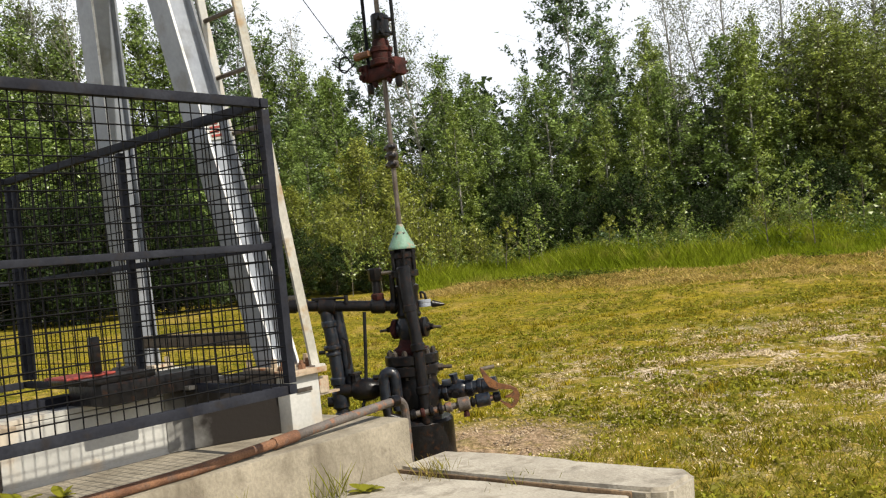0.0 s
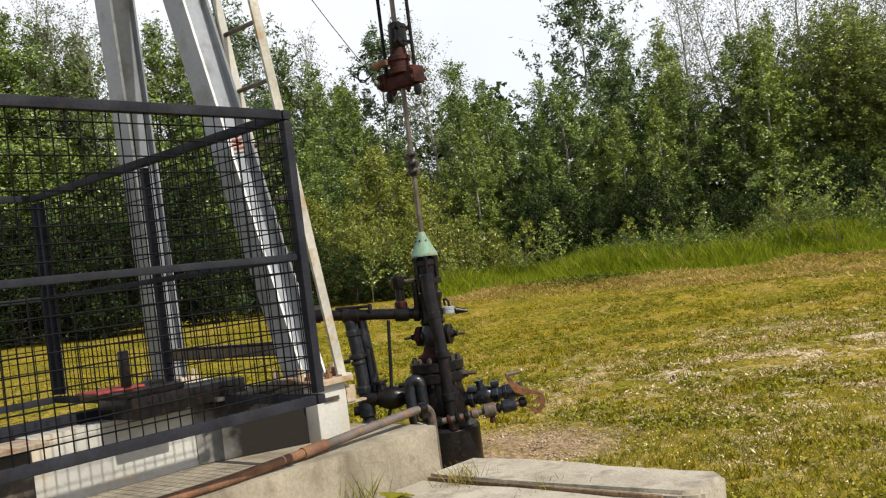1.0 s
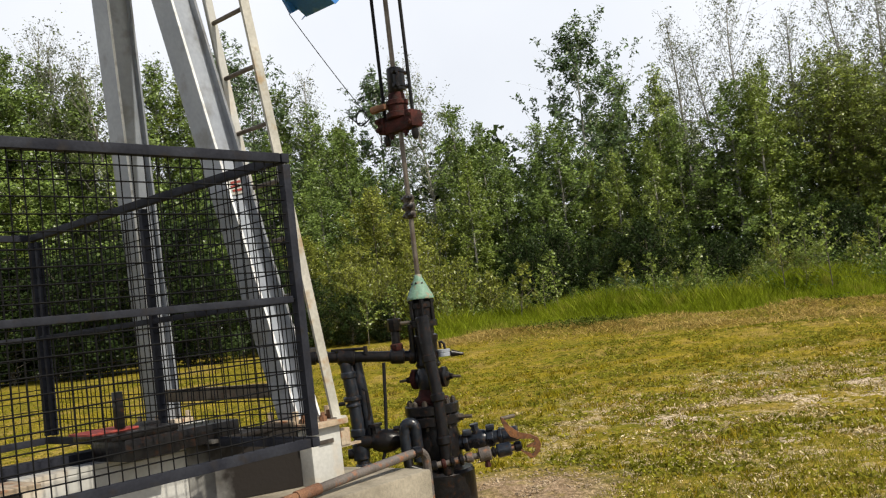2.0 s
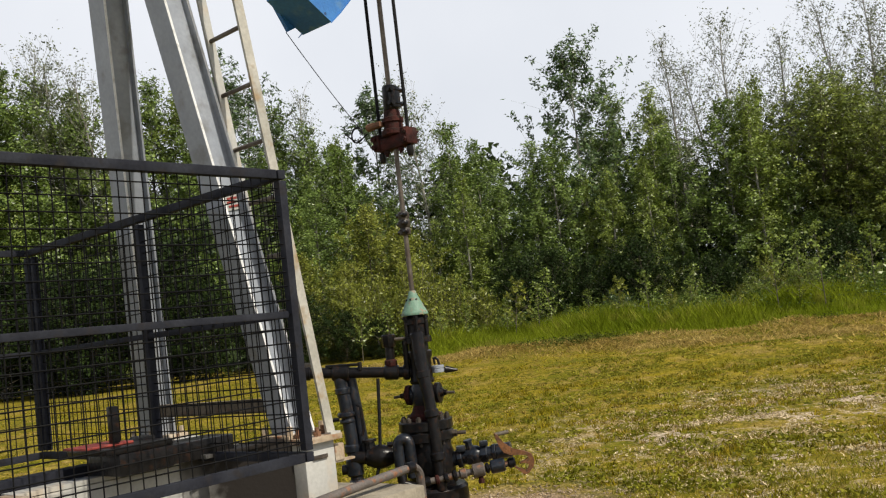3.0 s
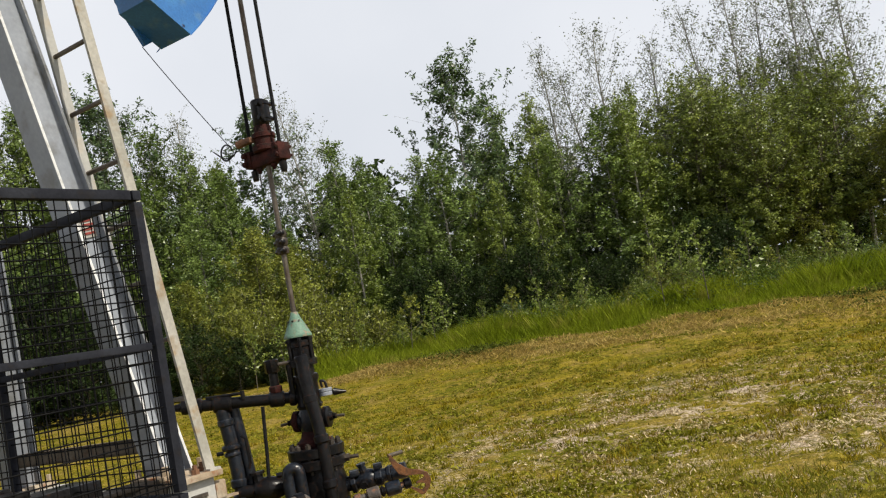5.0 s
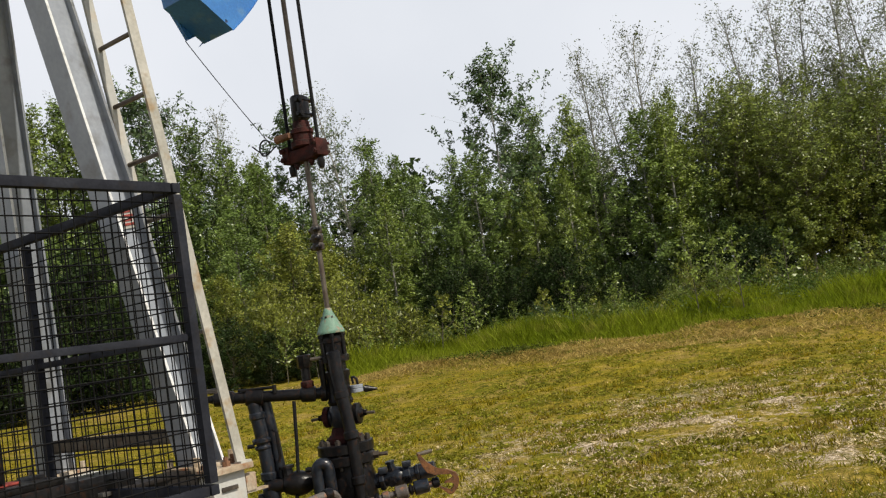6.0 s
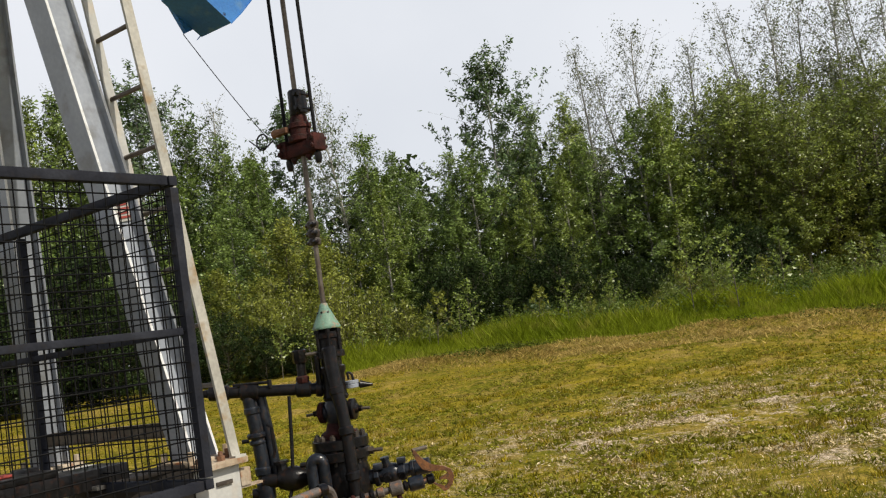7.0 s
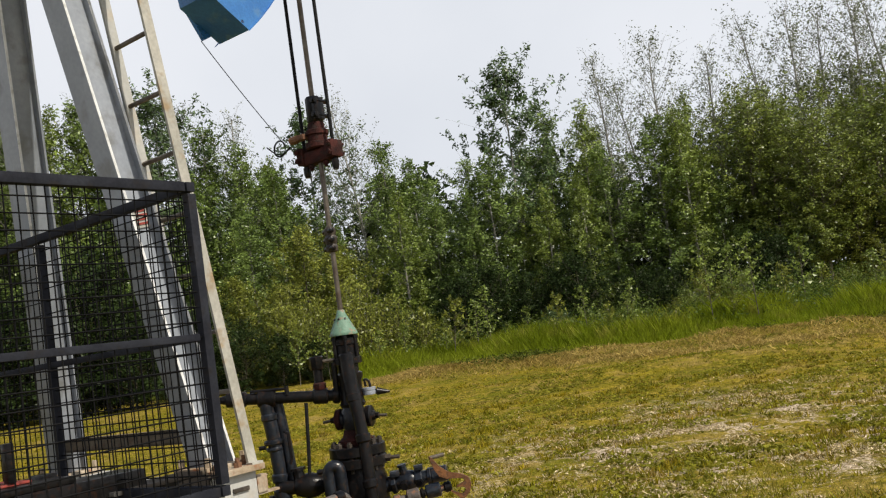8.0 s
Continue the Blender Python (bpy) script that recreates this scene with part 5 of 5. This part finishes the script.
def blades(name, x, y, h, w, mat, label, rs, lean=0.5, z=None):
    n = len(x)
    z = gz(x, y) - 0.01 if z is None else z
    az = rs.uniform(0, 2 * np.pi, n)
    la = rs.uniform(0, 2 * np.pi, n)
    ll = h * lean * rs.uniform(0.1, 1.0, n)
    dx, dy = np.cos(az) * w / 2, np.sin(az) * w / 2
    p0 = np.stack([x - dx, y - dy, z], -1)
    p1 = np.stack([x + dx, y + dy, z], -1)
    mx, my = x + np.cos(la) * ll * 0.54, y + np.sin(la) * ll * 0.54
    p2 = np.stack([mx + dx * 0.7, my + dy * 0.7, z + h * 0.6], -1)
    p3 = np.stack([x + np.cos(la) * ll, y + np.sin(la) * ll, z + h], -1)
    v = np.stack([p0, p1, p2, p3], 1).reshape(-1, 3)
    f = np.arange(n * 4).reshape(n, 4)
    return tagged(soup(name, v, f, mat), label, "grass", kind="stuff")


JM = np.array(JACK.inverted())[:3, :3]


def off_concrete(x, y):
    """True where no concrete lies."""
    la, al = JM[0, 0] * x + JM[0, 1] * y, JM[1, 0] * x + JM[1, 1] * y
    on = ((la > -1.4) & (la < 1.0) & (al < -1.04)) | ((la > 0.9) & (la < 2.5) & (al < -0.82) & (al > -3.1))
    return ~on & ((x * x + y * y) > 0.3)


def clumpy(x, y, scale, seed):
    """A cheap patchiness between 0 and 1."""
    s = np.zeros_like(x)
    r2 = np.random.default_rng(seed)
    for k in range(6):
        a, ph, q = r2.uniform(0, 6.28), r2.uniform(0, 6.28), scale * r2.uniform(0.6, 1.8)
        s += np.sin((x * np.cos(a) + y * np.sin(a)) * q + ph)
    return 1 / (1 + np.exp(-1.3 * s))


n = 190000
u = rng.uniform(0, 1, n)
dist = 3.0 + 24 * u ** 1.6
ang = rng.uniform(-0.62, 0.62, n)
x, y = 0.3 + dist * np.sin(ang) * 1.1, -6.2 + dist * np.cos(ang)
bare = np.exp(-(((x - 4.6) / 4.2) ** 2 + ((y - 3.0) / 3.6) ** 2)) * 0.88
keep = off_concrete(x, y) & (y < edge_y(x)) & (rng.uniform(0, 1, n) < (0.25 + 0.75 * clumpy(x, y, 2.4, 3)) * (1 - bare)) & (np.hypot(x - 0.5, y - 0.3) > 0.95 * rng.uniform(0.5, 1.1, n))
x, y = x[keep], y[keep]
far = np.hypot(x, y + 6.2)
blades("mown_grass", x, y, rng.uniform(0.012, 0.038, len(x)) * (0.8 + 0.015 * far), 0.006 + 0.0012 * far, M_LAWN, "short mown yellow-green grass", rng, 1.8)

n = 330000
x, y = rng.uniform(-2, 11, n), rng.uniform(-2.5, 9.5, n)
drift = 0.6 * clumpy(x, y * 1.3, 2.3, 9) + 0.4 * clumpy(x, y, 7.0, 15)
patch = np.clip((drift - 0.54) / 0.20, 0, 1) * np.exp(-(((x - 5.0) / 3.3) ** 2 + ((y - 2.7) / 3.8) ** 2)) + 0.003
keep = off_concrete(x, y) & (rng.uniform(0, 1, n) < patch) & (np.hypot(x - 0.5, y - 0.3) > 1.5)
x, y = x[keep], y[keep]
n = len(x)
az, ln, wd = rng.normal(0.3, 1.1, n), rng.uniform(0.015, 0.07, n), rng.uniform(0.002, 0.008, n)
z = gz(x, y) + rng.uniform(0.010, 0.032, n)
ex, ey = np.cos(az) * ln / 2, np.sin(az) * ln / 2
fx, fy = -np.sin(az) * wd, np.cos(az) * wd
tz = rng.uniform(-0.012, 0.018, n)
v = np.stack([np.stack([x - ex, y - ey, z - tz], -1), np.stack([x + fx, y + fy, z], -1), np.stack([x + ex, y + ey, z + tz], -1), np.stack([x - fx, y - fy, z + 0.004], -1)], 1).reshape(-1, 3)
tagged(soup("straw", v, np.arange(n * 4).reshape(n, 4), M_STRAW), "dry pale straw and clippings on the field", "straw", kind="stuff")

n = 12000
x, y = rng.normal(4.6, 2.3, n), rng.normal(2.6, 2.2, n)
x[:1800], y[:1800] = rng.normal(0.6, 0.45, 1800), rng.normal(0.35, 0.45, 1800)
keep = off_concrete(x, y) & ((rng.uniform(0, 1, n) < clumpy(x, y, 2.6, 21) ** 2.5) | (np.arange(n) < 1800))
x, y = x[keep], y[keep]
n = len(x)
r = rng.uniform(0.004, 0.014, n)
octa = np.array([(1, 0, 0), (0, 1, 0), (-1, 0, 0), (0, -1, 0), (0, 0, 0.7), (0, 0, -0.6)])
v = (octa[None] * rng.uniform(0.6, 1.3, (n, 6, 1)) * r[:, None, None]) + np.stack([x, y, gz(x, y) + 0.3 * r], -1)[:, None]
tri = np.array([(0, 1, 4), (1, 2, 4), (2, 3, 4), (3, 0, 4), (1, 0, 5), (2, 1, 5), (3, 2, 5), (0, 3, 5)])
f = (tri[None] + (np.arange(n) * 6)[:, None, None]).reshape(-1, 3)
tagged(soup("gravel", v.reshape(-1, 3), f, M_STONE), "loose pale gravel in the bare patches", "gravel", kind="stuff")

# hay raked up along the edge of the field, in a belt that widens away from the well
n = 72000
x = rng.uniform(-3, 22, n)
belt = 0.75 + 0.13 * np.clip(x, 0, 14)
off = 0.5 + 1.7 * belt + rng.normal(0, 1.0, n) * belt
y = edge_y(x) - off
lump = clumpy(x, y * 0.7, 2.0, 17) ** 2
keep = (off > -0.2) & (rng.uniform(0, 1, n) < 0.30 + 0.70 * clumpy(x, y * 0.8, 1.4, 19))
x, y, lump = x[keep], y[keep], lump[keep]
n = len(x)
blades("hay", x, y, rng.uniform(0.03, 0.11, n), rng.uniform(0.012, 0.036, n), M_HAY, "raked brown hay along the field's edge", rng, 2.8, z=gz(x, y) - 0.01 + 0.13 * lump * rng.uniform(0.2, 1.0, n))
n = 420
x = rng.uniform(0, 20, n)
y = edge_y(x) - 0.8 - rng.uniform(0, 1, n) * (1.2 + 0.25 * x)
keep = rng.uniform(0, 1, n) < clumpy(x, y, 1.0, 29) ** 5 * 1.6
cc = np.stack([x[keep], y[keep], gz(x[keep], y[keep]) + 0.08], -1)
v, f = leaf_cloud(cc, np.array([0.26, 0.20, 0.06]), 6500, 0.06, rng, 0.3)
tagged(soup("field_weeds", v, f, M_DARKWEED), "low dark green weeds growing through the raked hay", "weed", kind="stuff")

# longer grass round the slab, and clover blossoms in it
n = 26000
x, y = rng.normal(2.0, 1.5, n), rng.normal(-0.9, 0.9, n)
keep = off_concrete(x, y) & (np.hypot(x - 0.5, y - 0.3) > 0.75) & (rng.uniform(0, 1, n) < 0.25 + 0.75 * clumpy(x, y, 3.4, 55)) & (y > -3.2)
x, y = x[keep], y[keep]
blades("lawn_grass", x, y, rng.uniform(0.025, 0.075, len(x)), rng.uniform(0.005, 0.010, len(x)), M_WEED, "longer green grass round the slab", rng, 1.2)
n = 1300
x, y = rng.normal(1.7, 1.2, n), rng.normal(-0.1, 1.1, n)
keep = off_concrete(x, y) & (np.hypot(x - 0.5, y - 0.3) > 0.8)
cc = np.stack([x[keep], y[keep], gz(x[keep], y[keep]) + 0.055], -1)
v, f = leaf_cloud(cc, 0.008, 3000, 0.011, rng, 0.6)
tagged(soup("blossom", v, f, M_STRAW), "tiny pale clover blossoms in the grass", "blossom", kind="stuff")

# small tufts that the mower left, in drifts over the field
n = 5200
x, y = rng.uniform(-2.5, 10, n), -2.8 + 13 * rng.uniform(0, 1, n) ** 1.3
keep = off_concrete(x, y) & (rng.uniform(0, 1, n) < clumpy(x, y, 2.2, 91) ** 1.5) & (np.hypot(x - 0.5, y - 0.3) > 0.9) & (y < edge_y(x) - 0.5)
x, y = x[keep].repeat(15), y[keep].repeat(15)
n = len(x)
far = np.hypot(x, y + 6.2)
x, y = x + rng.normal(0, 0.028, n), y + rng.normal(0, 0.028, n)
blades("grass_tufts", x, y, rng.uniform(0.03, 0.085, n), 0.006 + 0.0008 * far, M_LAWN, "small uneven green tufts in the mown field", rng, 0.9)

# clover and weeds in the lawn
n = 11000
x, y = rng.uniform(-3, 11, n), -2.5 + 16 * rng.uniform(0, 1, n) ** 1.2
keep = off_concrete(x, y) & (rng.uniform(0, 1, n) < 0.08 + 0.92 * clumpy(x, y, 2.2, 77) ** 3) & (np.hypot(x - 0.5, y - 0.3) > 0.8) & (y < edge_y(x) - 1)
cc = np.stack([x[keep], y[keep], gz(x[keep], y[keep]) + 0.022], -1)
v, f = leaf_cloud(cc, np.array([0.055, 0.055, 0.014]), 75000, 0.038, rng, 0.25)
tagged(soup("clover", v, f, M_WEED), "low green clover patches in the field", "clover", kind="stuff")

# the tall grass before the wood
n = 90000
x = rng.uniform(-0.8, 27, n)
e = edge_y(x)
y = e + rng.uniform(0, 1, n) ** 1.25 * np.where(x < -1.5, 1.6, 10.0)
y = np.where(rng.uniform(0, 1, n) < 0.06, y - rng.uniform(0, 1.2, n), y)
h = (0.18 + 0.52 * np.clip((y - e) / 2.2, 0, 1)) * rng.uniform(0.6, 1.25, n) * (0.5 + 0.7 * clumpy(x, y, 1.1, 41))
blades("tall_grass", x, y, h, rng.uniform(0.012, 0.032, n), M_TALLGRASS, "tall bright green grass along the wood", rng, 0.8)

# leafy weeds between the tall grass and the trees
n = 1500
x = rng.uniform(-1.5, 26, n)
d = 2.0 + 8.0 * rng.uniform(0, 1, n) ** 0.8
y = edge_y(x) + d
keep = rng.uniform(0, 1, n) < 0.12 + 0.88 * clumpy(x, y * 0.6, 1.1, 63) ** 1.5
x, y, d = x[keep], y[keep], d[keep]
top = (0.35 + 0.09 * d) * rng.uniform(0.5, 1.2, len(x))
cc = np.concatenate([np.stack([x, y, gz(x, y) + top * k], -1) for k in (0.35, 0.65, 1.0)])
v, f = leaf_cloud(cc, np.array([0.17, 0.17, 0.09]), 60000, 0.075, rng, 0.3, slim=0.8)
tagged(soup("undergrowth", v, f, M_UNDER), "leafy green undergrowth at the foot of the wood", "undergrowth", kind="stuff")

# weeds by the concrete
for k, (la, al, nb, hh, sp) in enumerate(((1.05, -1.80, 60, 0.13, 0.05), (1.25, -1.25, 120, 0.085, 0.06), (0.62, -4.2, 24, 0.16, 0.06), (1.75, -1.26, 40, 0.05, 0.08), (1.0, -2.3, 40, 0.14, 0.07))):
    p = JACK @ V(la, al, 0)
    zz = 0.29 if la > 0.96 else PAD_Z
    rs = np.random.default_rng(60 + k)
    wx, wy = p.x + rs.normal(0, sp, nb), p.y + rs.normal(0, sp, nb)
    blades("weed_tuft", wx, wy, hh * rs.uniform(0.4, 1.5, nb), 0.0032 + 0 * wx, M_WEED if k != 1 else M_HAY, "thin grassy weed tuft growing out of a concrete joint", rs, 0.8, z=np.full(nb, zz - 0.02))


def leafy_weed(la, al, z, seed, r=0.09):
    """A low rosette of broad leaves."""
    rs = np.random.default_rng(seed)
    p = JACK @ V(la, al, z)
    ob = thing("leafy_weed", "low broad-leaved green weed by the concrete", "weed", m=Matrix.Translation(p))
    for i in range(9):
        az, tilt, ln = i * 0.7 + rs.uniform(-0.3, 0.3), rs.uniform(0.2, 0.9), r * rs.uniform(0.6, 1.2)
        bm = B()
        d, s = V(math.cos(az) * math.cos(tilt), math.sin(az) * math.cos(tilt), math.sin(tilt)), V(-math.sin(az), math.cos(az), 0)
        rows = []
        for k, w in ((0, 0.04), (0.3, 0.26), (0.6, 0.30), (0.85, 0.16), (1.0, 0.02)):
            c = d * ln * k - V(0, 0, 0.25 * ln * k * k)
            rows.append([bm.verts.new(c - s * w * ln + V(0, 0, 0.04 * ln)), bm.verts.new(c), bm.verts.new(c + s * w * ln + V(0, 0, 0.04 * ln))])
        for q, t in zip(rows, rows[1:]):
            for m in (0, 1):
                bm.faces.new((q[m], q[m + 1], t[m + 1], t[m]))
        part("leaf", bm, M_WEED, ob)
    return ob


leafy_weed(1.12, -1.62, 0.285, 3, 0.10)
leafy_weed(0.56, -3.02, PAD_Z, 4, 0.10)
leafy_weed(0.62, -2.86, PAD_Z, 6, 0.08)
